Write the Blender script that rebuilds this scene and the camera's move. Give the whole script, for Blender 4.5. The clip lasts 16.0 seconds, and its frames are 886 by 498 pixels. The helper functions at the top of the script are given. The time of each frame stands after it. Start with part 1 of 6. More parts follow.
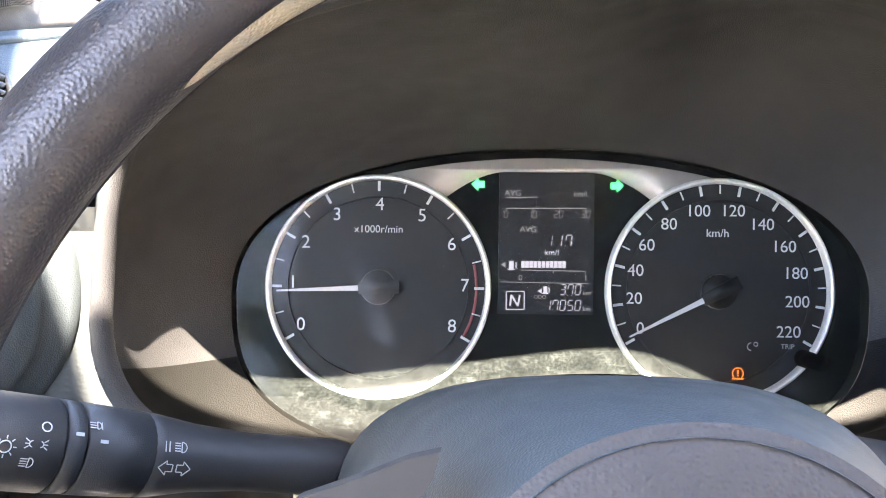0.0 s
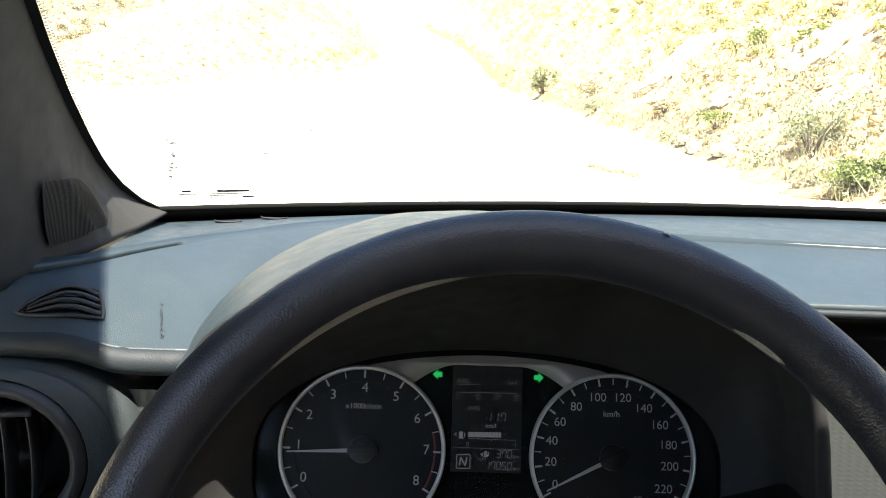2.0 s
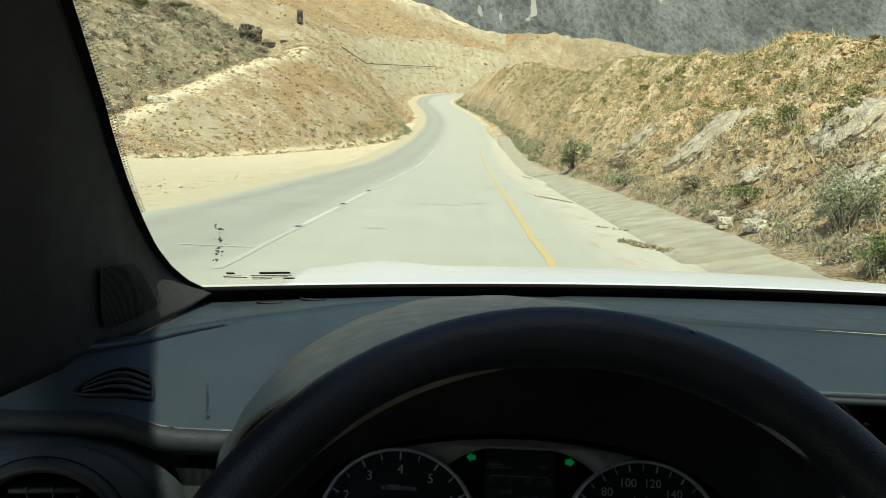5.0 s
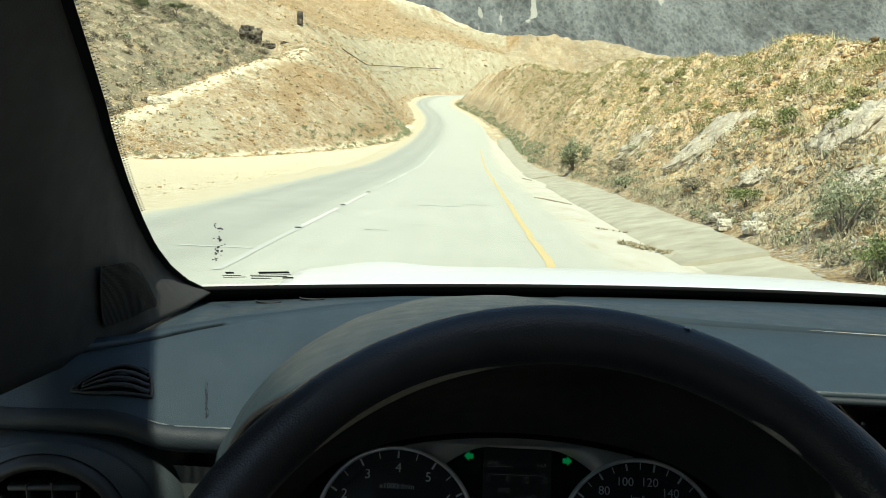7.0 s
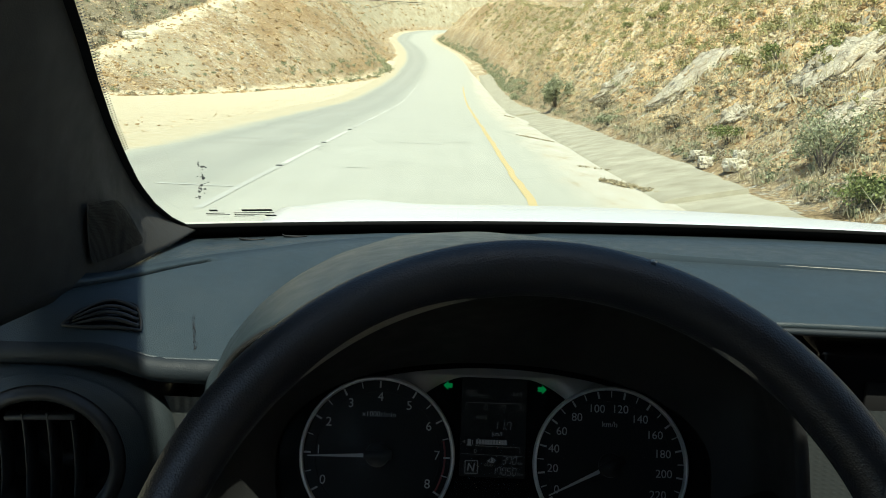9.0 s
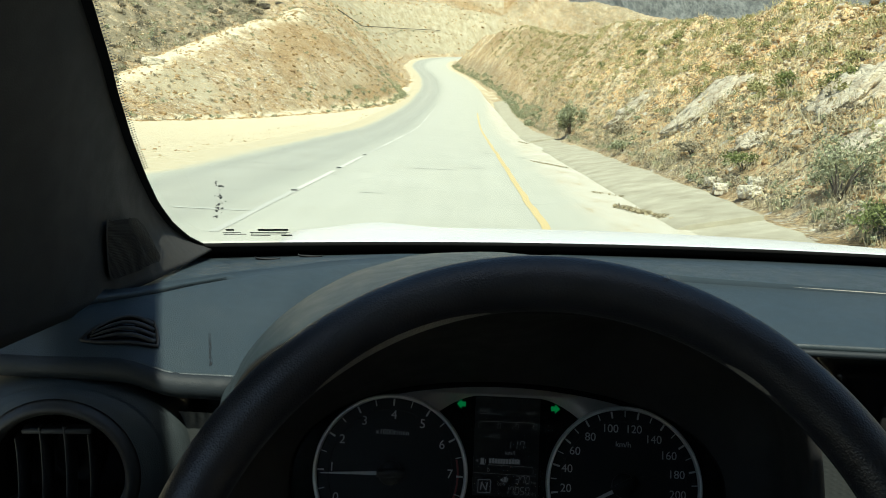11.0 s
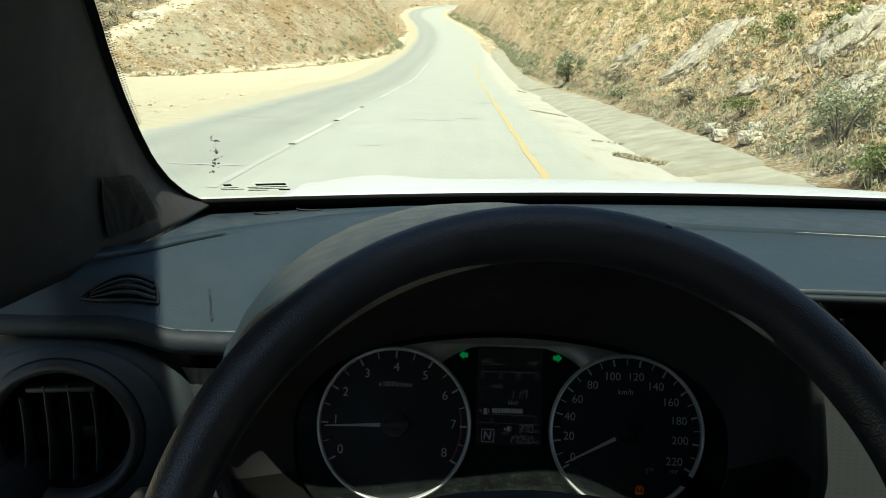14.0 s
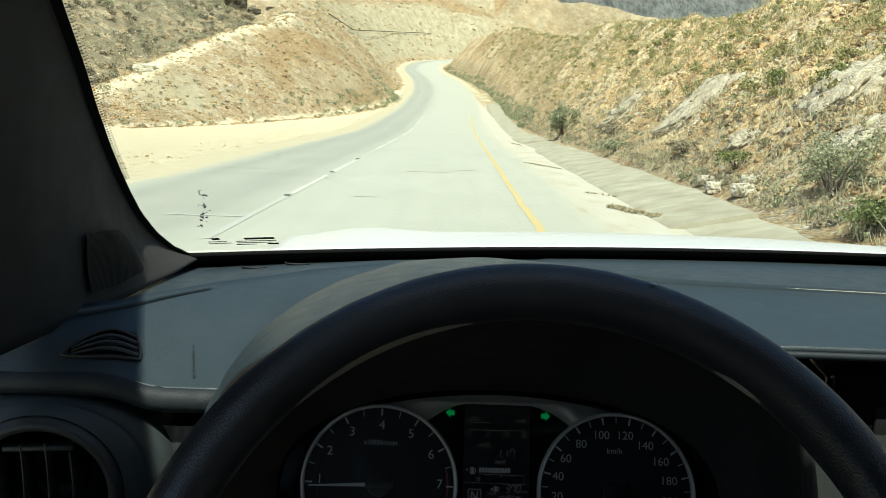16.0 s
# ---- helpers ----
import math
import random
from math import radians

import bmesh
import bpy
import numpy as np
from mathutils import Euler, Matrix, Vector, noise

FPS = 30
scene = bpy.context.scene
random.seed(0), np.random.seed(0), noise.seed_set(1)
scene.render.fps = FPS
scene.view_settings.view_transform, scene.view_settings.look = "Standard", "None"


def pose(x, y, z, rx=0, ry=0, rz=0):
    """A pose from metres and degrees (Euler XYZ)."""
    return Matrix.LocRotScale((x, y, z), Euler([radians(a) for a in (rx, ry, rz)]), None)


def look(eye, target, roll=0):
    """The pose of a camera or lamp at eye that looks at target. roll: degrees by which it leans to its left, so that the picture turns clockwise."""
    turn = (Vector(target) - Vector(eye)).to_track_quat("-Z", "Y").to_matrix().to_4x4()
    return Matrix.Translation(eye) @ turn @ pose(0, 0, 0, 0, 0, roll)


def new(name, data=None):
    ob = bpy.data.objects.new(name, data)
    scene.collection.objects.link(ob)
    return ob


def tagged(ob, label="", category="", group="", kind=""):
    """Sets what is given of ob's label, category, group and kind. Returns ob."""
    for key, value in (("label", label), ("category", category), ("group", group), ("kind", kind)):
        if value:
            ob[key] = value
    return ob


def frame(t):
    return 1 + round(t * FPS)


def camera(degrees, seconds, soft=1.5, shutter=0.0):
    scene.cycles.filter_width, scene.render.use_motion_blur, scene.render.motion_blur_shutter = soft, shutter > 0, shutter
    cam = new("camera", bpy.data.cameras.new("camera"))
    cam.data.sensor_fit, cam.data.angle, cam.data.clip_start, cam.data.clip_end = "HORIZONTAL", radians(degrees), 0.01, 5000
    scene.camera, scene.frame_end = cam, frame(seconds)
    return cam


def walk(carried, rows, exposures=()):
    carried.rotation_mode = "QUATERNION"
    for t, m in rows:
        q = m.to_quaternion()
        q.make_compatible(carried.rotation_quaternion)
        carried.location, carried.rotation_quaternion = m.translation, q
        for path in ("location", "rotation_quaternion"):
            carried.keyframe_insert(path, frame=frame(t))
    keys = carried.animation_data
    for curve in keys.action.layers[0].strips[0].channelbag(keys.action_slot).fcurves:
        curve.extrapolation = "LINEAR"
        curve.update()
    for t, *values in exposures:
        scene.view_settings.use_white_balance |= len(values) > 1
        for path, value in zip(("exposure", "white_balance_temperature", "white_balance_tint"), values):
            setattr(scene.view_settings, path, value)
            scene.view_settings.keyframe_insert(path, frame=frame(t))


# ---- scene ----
cam = camera(54.4, 16.0, soft=0.95)
PATH = [
    (0, (-0.045, 0.053, 1.238), (-0.077, 1.94, 0.574), 0.4),
    (0.5, (-0.051, 0.039, 1.252), (-0.02, 1.922, 0.579), 0.8),
    (1, (-0.044, -0.016, 1.288), (-0.012, 1.884, 0.667), 0.7),
    (1.5, (-0.044, -0.049, 1.313), (-0.018, 1.886, 0.807), 1.3),
    (2, (-0.043, -0.086, 1.33), (-0.013, 1.87, 0.916), 2.2),
    (2.5, (-0.044, -0.102, 1.345), (-0.025, 1.87, 1.015), 2.5),
    (3, (-0.045, -0.114, 1.35), (-0.073, 1.866, 1.072), 2.4),
    (3.5, (-0.047, -0.112, 1.347), (-0.109, 1.87, 1.087), 2.2),
    (4, (-0.049, -0.112, 1.346), (-0.113, 1.87, 1.087), 2.2),
    (4.5, (-0.048, -0.109, 1.345), (-0.096, 1.874, 1.09), 2.3),
    (7, (-0.046, -0.112, 1.343), (-0.091, 1.872, 1.095), 2.5),
    (7.5, (-0.047, -0.114, 1.343), (-0.097, 1.866, 1.068), 2.4),
    (8, (-0.048, -0.12, 1.342), (-0.085, 1.851, 1.0), 2.4),
    (8.5, (-0.045, -0.127, 1.345), (-0.047, 1.832, 0.941), 2.7),
    (9, (-0.044, -0.129, 1.345), (-0.041, 1.833, 0.957), 2.6),
    (9.5, (-0.045, -0.13, 1.344), (-0.05, 1.838, 0.987), 3.0),
    (10, (-0.044, -0.135, 1.342), (-0.063, 1.838, 1.011), 3.2),
    (12.5, (-0.044, -0.13, 1.34), (-0.084, 1.842, 1.007), 2.1),
    (13, (-0.045, -0.128, 1.338), (-0.078, 1.841, 0.993), 2.1),
    (13.5, (-0.044, -0.129, 1.339), (-0.074, 1.833, 0.951), 1.9),
    (14, (-0.044, -0.13, 1.34), (-0.071, 1.82, 0.899), 1.7),
    (14.5, (-0.045, -0.132, 1.341), (-0.067, 1.817, 0.892), 1.9),
    (15, (-0.042, -0.127, 1.339), (-0.065, 1.829, 0.924), 1.7),
    (15.5, (-0.036, -0.123, 1.342), (-0.059, 1.843, 0.976), 1.4),
    (16, (-0.038, -0.126, 1.343), (-0.058, 1.848, 1.018), 1.9),
]
EXPOSURES = [(0.0, 5.38, 7050, 20), (0.5, 4.86, 7050, 20), (1.0, 4.33, 7100, 18), (1.5, 3.1, 6900, 16), (2.0, 2.3, 6600, 11), (2.5, 1.45, 6200, 4), (3.0, 0.5, 6300, 0), (3.5, 0.08, 6400, -2), (4.0, -0.08, 6400, -2), (4.6, 0.0, 6400, -2), (6.2, 0.2, 6300, -2), (7.0, 0.38, 6200, -2), (16.0, 0.35, 6200, -2)]
walk(cam, [(t, look(eye, target, roll)) for t, eye, target, roll in PATH], EXPOSURES)

# ---- daylight ----
SUN_TO = Vector((0.03, -0.50, 0.87)).normalized()   # towards the sun: high and a little behind the car
world = bpy.data.worlds.new("sky")
scene.world = world
world.use_nodes = True
_n = world.node_tree.nodes
_sky = _n.new("ShaderNodeTexSky")
_sky.sky_type = "NISHITA"
_sky.sun_disc = False
_sky.sun_elevation = math.asin(SUN_TO.z)
_sky.sun_rotation = math.atan2(SUN_TO.x, SUN_TO.y)
world.node_tree.links.new(_sky.outputs[0], _n["Background"].inputs[0])
_n["Background"].inputs[1].default_value = 0.1
_sun = bpy.data.lights.new("sun", "SUN")
_sun.energy, _sun.angle, _sun.color = 5.0, radians(0.53), (1.0, 0.94, 0.80)
sun = new("sun", _sun)
sun.matrix_world = look(SUN_TO * 50, (0, 0, 0))

# ---- materials ----
def material(name, base=(0.5, 0.5, 0.5), rough=0.5, metal=0.0, spec=0.5):
    m = bpy.data.materials.new(name)
    m.use_nodes = True
    b = m.node_tree.nodes["Principled BSDF"]
    b.inputs["Base Color"].default_value = (*base, 1)
    b.inputs["Roughness"].default_value = rough
    b.inputs["Metallic"].default_value = metal
    b.inputs["Specular IOR Level"].default_value = spec
    return m


def node(m, kind, **sets):
    n = m.node_tree.nodes.new(kind)
    for k, v in sets.items():
        n.inputs[k.replace("_", " ")].default_value = v
    return n


def wire(m, a, b):
    m.node_tree.links.new(a, b)


def bsdf(m):
    return m.node_tree.nodes["Principled BSDF"]


def coords(m, scale=(1, 1, 1)):
    tc = m.node_tree.nodes.new("ShaderNodeTexCoord")
    mp = node(m, "ShaderNodeMapping", Scale=scale)
    wire(m, tc.outputs["Object"], mp.inputs["Vector"])
    return mp.outputs[0]


def noise_tex(m, vec, scale, detail=4.0, rough=0.55):
    n = node(m, "ShaderNodeTexNoise", Scale=scale, Detail=detail, Roughness=rough)
    wire(m, vec, n.inputs["Vector"])
    return n.outputs["Fac"]


def ramp(m, fac, stops):
    r = m.node_tree.nodes.new("ShaderNodeValToRGB")
    e = r.color_ramp.elements
    while len(e) < len(stops):
        e.new(0.5)
    for k, (p, c) in enumerate(stops):
        e[k].position, e[k].color = p, (*c, 1) if len(c) == 3 else c
    wire(m, fac, r.inputs[0])
    return r.outputs[0]


def grey(v):
    return (v, v, v)


def blend(m, fac, a, b, how="MIX"):
    x = m.node_tree.nodes.new("ShaderNodeMix")
    x.data_type, x.blend_type = "RGBA", how
    for s, v in ((0, fac), (6, a), (7, b)):
        if isinstance(v, (int, float)):
            x.inputs[s].default_value = v
        elif isinstance(v, tuple):
            x.inputs[s].default_value = (*v, 1)
        else:
            wire(m, v, x.inputs[s])
    return x.outputs[2]


def bump(m, height, strength, distance):
    b = node(m, "ShaderNodeBump", Strength=strength, Distance=distance)
    wire(m, height, b.inputs["Height"])
    wire(m, b.outputs[0], bsdf(m).inputs["Normal"])
    return b


def grained(name, base, rough, grain=1400.0, deep=0.0003, spec=0.4, strength=0.5, dust=(0.30, 0.31, 0.31), dusty=0.015):
    """Moulded plastic with a fine leather grain and thin uneven dust."""
    m = material(name, base, rough, spec=spec)
    v = coords(m)
    vo = node(m, "ShaderNodeTexVoronoi", Scale=grain)
    vo.feature = "SMOOTH_F1"
    vo.inputs["Smoothness"].default_value = 0.7
    wire(m, v, vo.inputs["Vector"])
    pebble = ramp(m, vo.outputs["Distance"], [(0.05, grey(1.0)), (0.65, grey(0.0))])
    bump(m, blend(m, 0.35, pebble, noise_tex(m, v, grain * 0.35, 5, 0.6)), strength, deep)
    big = noise_tex(m, v, 9.0, 6)
    f = ramp(m, big, [(0.35, grey(0.0)), (0.8, grey(dusty * 2))])
    wire(m, blend(m, f, base, dust), bsdf(m).inputs["Base Color"])
    wire(m, ramp(m, noise_tex(m, v, 60.0), [(0.3, grey(rough - 0.07)), (0.7, grey(rough + 0.07))]), bsdf(m).inputs["Roughness"])
    return m


M_DASH = grained("dash_plastic", (0.0285, 0.041, 0.049), 0.42, 1500, 0.0004)
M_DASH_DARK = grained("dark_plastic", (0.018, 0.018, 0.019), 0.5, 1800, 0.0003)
# hood's inner plastic again, darkened in colour to hold down sunlit patches
M_VISOR_DIM = grained("visor_dim_plastic", (0.0048, 0.0047, 0.0040), 0.6, 1600, 0.0003, 0.10, dusty=0.003)
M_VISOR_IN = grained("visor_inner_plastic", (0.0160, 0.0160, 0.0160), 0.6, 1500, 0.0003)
# dash plastic with shade put into its colour, against sun on the rear edge
M_DASH_DIM = grained("dash_dim_plastic", (0.011, 0.016, 0.021), 0.6, 1500, 0.0003, 0.35)
M_SHROUD = grained("column_plastic", (0.035, 0.044, 0.048), 0.5, 1500, 0.0003)
# pale tone for painted glints, and for the nick in the rim
M_GLINT_NICK = grained("glint_and_nick", (0.30, 0.285, 0.24), 0.36, 1000, 0.0007, 0.6, 0.9)
M_PAD = grained("hub_pad", (0.03, 0.029, 0.03), 0.6, 900, 0.0006)
M_GRILLE = grained("grille_plastic", (0.024, 0.024, 0.024), 0.6, 1800, 0.0002)
M_STALK = grained("stalk_plastic", (0.03, 0.031, 0.032), 0.45, 2500, 0.0001)
M_TRIM = grained("pillar_trim", (0.029, 0.028, 0.026), 0.75, 900, 0.0003)
M_LEATHER = grained("wheel_leather", (0.0125, 0.0130, 0.0170), 0.40, 1000, 0.00045, 0.6, 0.5, dusty=0.015)
M_GLOSS_BLACK = material("gloss_black", (0.008, 0.008, 0.009), 0.2)
M_FACE = material("dial_black", (0.0054, 0.0053, 0.0055), 0.6, spec=0.3)
M_PLATE = material("plate_black", (0.0022, 0.0022, 0.0023), 0.85, spec=0.05)
M_CHROME = material("satin_chrome", (0.80, 0.79, 0.76), 0.42, 0.55)
M_SILVER = material("satin_silver_paint", (0.42, 0.39, 0.36), 0.5, 0.35)
M_PAINT_W = material("white_print", (0.46, 0.46, 0.45), 0.6)
M_PAINT_DIM = material("grey_print", (0.30, 0.30, 0.30), 0.6)
M_RED = material("red_print", (0.20, 0.035, 0.035), 0.5)
M_LCD = material("lcd_panel", (0.0075, 0.0072, 0.0075), 0.5, spec=0.2)
M_SEAL = material("black_seal", (0.006, 0.006, 0.006), 0.85, spec=0.1)
M_TYRE = material("black_rubber", (0.015, 0.015, 0.015), 0.7)
M_WHITE_CAR = material("white_car_paint", (0.82, 0.83, 0.84), 0.25)


def glow(name, colour, strength):
    m = material(name, (0.01, 0.01, 0.01), 0.5)
    bsdf(m).inputs["Emission Color"].default_value = (*colour, 1)
    bsdf(m).inputs["Emission Strength"].default_value = strength
    return m


M_GREEN = glow("green_lamp", (0.02, 1.0, 0.22), 0.085)
M_AMBER = glow("amber_lamp", (1.0, 0.22, 0.02), 0.05)
M_SEG = glow("lcd_segment", (0.75, 0.8, 0.9), 0.024)
M_SEG_DIM = glow("lcd_segment_dim", (0.75, 0.75, 0.75), 0.013)


def pane(name, tint, gloss_rough=0.02, dirt=0.0, dirt_scale=40.0, ior=1.45):
    """Thin clear sheet: light passes, the surface mirrors by Fresnel, dust scatters."""
    m = bpy.data.materials.new(name)
    m.use_nodes = True
    nt = m.node_tree
    nt.nodes.remove(nt.nodes["Principled BSDF"])
    out = nt.nodes["Material Output"]
    tr = nt.nodes.new("ShaderNodeBsdfTransparent")
    tr.inputs[0].default_value = (*tint, 1)
    gl = nt.nodes.new("ShaderNodeBsdfGlossy")
    gl.inputs["Roughness"].default_value = gloss_rough
    fr = nt.nodes.new("ShaderNodeFresnel")
    fr.inputs[0].default_value = ior
    mx = nt.nodes.new("ShaderNodeMixShader")
    wire(m, fr.outputs[0], mx.inputs[0])
    wire(m, tr.outputs[0], mx.inputs[1])
    wire(m, gl.outputs[0], mx.inputs[2])
    last = mx.outputs[0]
    if dirt:
        df = nt.nodes.new("ShaderNodeBsdfDiffuse")
        df.inputs[0].default_value = (0.58, 0.68, 0.64, 1)
        v = coords(m)
        vs = coords(m, (2.5, 14, 1))
        a = noise_tex(m, v, dirt_scale, 8, 0.7)
        b = noise_tex(m, vs, 60, 3, 0.6)
        f = ramp(m, blend(m, 0.4, a, b), [(0.38, grey(dirt * 0.55)), (0.54, grey(dirt)), (0.66, grey(min(1, dirt * 2.2)))])
        fine = noise_tex(m, v, dirt_scale * 9, 3, 0.7)
        f = blend(m, 1.0, f, ramp(m, fine, [(0.38, grey(0.6)), (0.55, grey(1.0)), (0.68, grey(1.5))]), "MULTIPLY")
        m2 = nt.nodes.new("ShaderNodeMixShader")
        wire(m, f, m2.inputs[0])
        wire(m, last, m2.inputs[1])
        wire(m, df.outputs[0], m2.inputs[2])
        last = m2.outputs[0]
    wire(m, last, out.inputs[0])
    return m


M_SCREEN = pane("windscreen_glass", (0.90, 0.93, 0.90))
M_LENS = pane("cluster_lens", (0.95, 0.95, 0.95), 0.05, 0.0190, 90, 1.16)


# ---- mesh helpers ----
def part(name, bm, mat, parent, label="", smooth=True):
    me = bpy.data.meshes.new(name)
    bm.normal_update()
    bm.to_mesh(me)
    bm.free()
    me.materials.append(mat)
    if smooth:
        me.polygons.foreach_set("use_smooth", [True] * len(me.polygons))
    ob = new(name, me)
    if parent is not None:
        ob.parent = parent
    if label:
        ob["label"] = label
    return ob


def sheet(fn, nu, nv, close_u=False):
    """A grid of quads over fn(u, v), u and v in 0..1."""
    bm = bmesh.new()
    rows = []
    for i in range(nu if close_u else nu + 1):
        rows.append([bm.verts.new(fn(i / nu, j / nv)) for j in range(nv + 1)])
    n = len(rows)
    for i in range(nu):
        a, b = rows[i], rows[(i + 1) % n]
        for j in range(nv):
            bm.faces.new((a[j], b[j], b[j + 1], a[j + 1]))
    return bm


def thicken(bm, d):
    bmesh.ops.recalc_face_normals(bm, faces=bm.faces[:])
    bmesh.ops.solidify(bm, geom=bm.faces[:], thickness=d)
    return bm


def box(size, at=(0, 0, 0), bevel=0.0, seg=2):
    bm = bmesh.new()
    bmesh.ops.create_cube(bm, size=1.0)
    bmesh.ops.scale(bm, vec=size, verts=bm.verts[:])
    if bevel:
        bmesh.ops.bevel(bm, geom=bm.edges[:], offset=bevel, segments=seg, affect="EDGES", profile=0.5)
    bmesh.ops.translate(bm, vec=at, verts=bm.verts[:])
    return bm


def tube(points, radius, sides=10, caps=True):
    """A round bar along points; radius a number or one for each point."""
    bm = bmesh.new()
    pts = [Vector(p) for p in points]
    rings = []
    for k, p in enumerate(pts):
        t = (pts[min(k + 1, len(pts) - 1)] - pts[max(k - 1, 0)]).normalized()
        s = t.cross(Vector((0, 0, 1)) if abs(t.z) < 0.9 else Vector((1, 0, 0))).normalized()
        q = t.cross(s)
        r = radius[k] if isinstance(radius, (list, tuple)) else radius
        rings.append([bm.verts.new(p + (s * math.cos(a) + q * math.sin(a)) * r) for a in (2 * math.pi * i / sides for i in range(sides))])
    for a, b in zip(rings, rings[1:]):
        for i in range(sides):
            bm.faces.new((a[i], a[(i + 1) % sides], b[(i + 1) % sides], b[i]))
    if caps:
        bm.faces.new(rings[0][::-1])
        bm.faces.new(rings[-1])
    return bm


def prism(outline, depth, z0=0.0):
    """A flat outline in x, y raised from z0 to z0 + depth."""
    bm = bmesh.new()
    lo = [bm.verts.new((x, y, z0)) for x, y in outline]
    hi = [bm.verts.new((x, y, z0 + depth)) for x, y in outline]
    bm.faces.new(hi)
    bm.faces.new(lo[::-1])
    for i in range(len(lo)):
        j = (i + 1) % len(lo)
        bm.faces.new((lo[i], lo[j], hi[j], hi[i]))
    bmesh.ops.recalc_face_normals(bm, faces=bm.faces[:])
    return bm


def place(bm, m):
    bmesh.ops.transform(bm, matrix=m, verts=bm.verts[:])
    return bm


def smoothstep(a, b, x):
    t = np.clip((x - a) / (b - a), 0, 1)
    return t * t * (3 - 2 * t)


_lat = np.random.RandomState(7).rand(256, 256)


def vnoise(x, y):
    xi, yi = np.floor(x).astype(int), np.floor(y).astype(int)
    fx, fy = x - xi, y - yi
    fx, fy = fx * fx * (3 - 2 * fx), fy * fy * (3 - 2 * fy)
    a, b = _lat[xi % 256, yi % 256], _lat[(xi + 1) % 256, yi % 256]
    c, d = _lat[xi % 256, (yi + 1) % 256], _lat[(xi + 1) % 256, (yi + 1) % 256]
    return (a * (1 - fx) + b * fx) * (1 - fy) + (c * (1 - fx) + d * fx) * fy - 0.5


def fbm(x, y, octaves=4, gain=0.5):
    s, a = 0.0, 1.0
    for k in range(octaves):
        s = s + a * vnoise(x + 17.3 * k, y + 9.1 * k)
        x, y, a = x * 2.03, y * 2.03, a * gain
    return s


# ---- the land ----
LEFT_EDGE, MID_LINE, RIGHT_LINE = -5.3, -2.42, 0.95   # road's left edge, centre line, yellow edge line
BANK_FOOT = 3.9


def glide(y, xs, ys, w=5.0):
    """Straight stretches between knots, eased into one another."""
    y = np.asarray(y, float)
    return sum(np.interp(y + k * w, xs, ys) for k in (-1, -0.5, 0, 0.5, 1)) / 5


def road_z(y):
    """Level under the car, then a sag curve into a climb."""
    return glide(y, [-100, 46, 66, 80, 100, 138, 171, 200, 216, 250], [0, 0, 0.75, 1.6, 3.1, 6.0, 8.5, 11.6, 13.0, 14.5])


def road_x(y):
    """Sideways shift of the road: straight, easing left, then a bend to the right."""
    return glide(y, [-100, 60, 77, 98, 120, 138, 160, 175, 188, 200, 215, 230, 250], [0, 0, 0.2, 0.1, -1.0, -2.6, -4.8, -5.6, -5.2, -2.6, 5, 20, 48], 3.0)


def road_edge(y):
    """Right edge of the paving: a wide pale shoulder near, narrowing far off."""
    return 2.85 - 1.2 * smoothstep(50, 100, np.asarray(y, float))


def outer_distance(x, y):
    """Distance from the road's outer left edge past the spur, and how far along it."""
    py = np.linspace(92, 246, 90)
    px = LEFT_EDGE - 0.9 + road_x(py)
    best, at = np.full(x.shape, 1e9), np.zeros(x.shape)
    for a, b in zip(px, py):
        q = (x - a) ** 2 + (y - b) ** 2
        m = q < best
        best, at = np.where(m, q, best), np.where(m, b, at)
    return np.sqrt(best), at


def spur_foot(y):
    return np.interp(y, [20, 30, 43, 50, 58, 74, 84, 96, 112, 140], [-20, -17, -13.9, -11.8, -9.5, -6.6, -6.3, -8.0, -7.0, -7.0]) + road_x(y)


def spur_crest(y):
    return np.maximum(np.interp(y, [20, 38, 45, 50, 60, 75, 90, 100, 112], [0.0, 0.5, 1.7, 2.6, 4.6, 7.0, 8.6, 8.0, 8.0]), 0.02)


def spur_steep(y):
    return np.interp(y, [38, 50, 75, 110], [0.30, 0.42, 0.80, 0.82])


def skyline(x):
    """Height of the ridge over the bend."""
    return np.interp(x, [-160, -66, -20, -10.5, -2, 8, 15, 22, 36, 47, 73, 130], [92, 63, 44.0, 40.6, 38.2, 34.0, 34.2, 34.0, 32.2, 29.3, 20, 8])


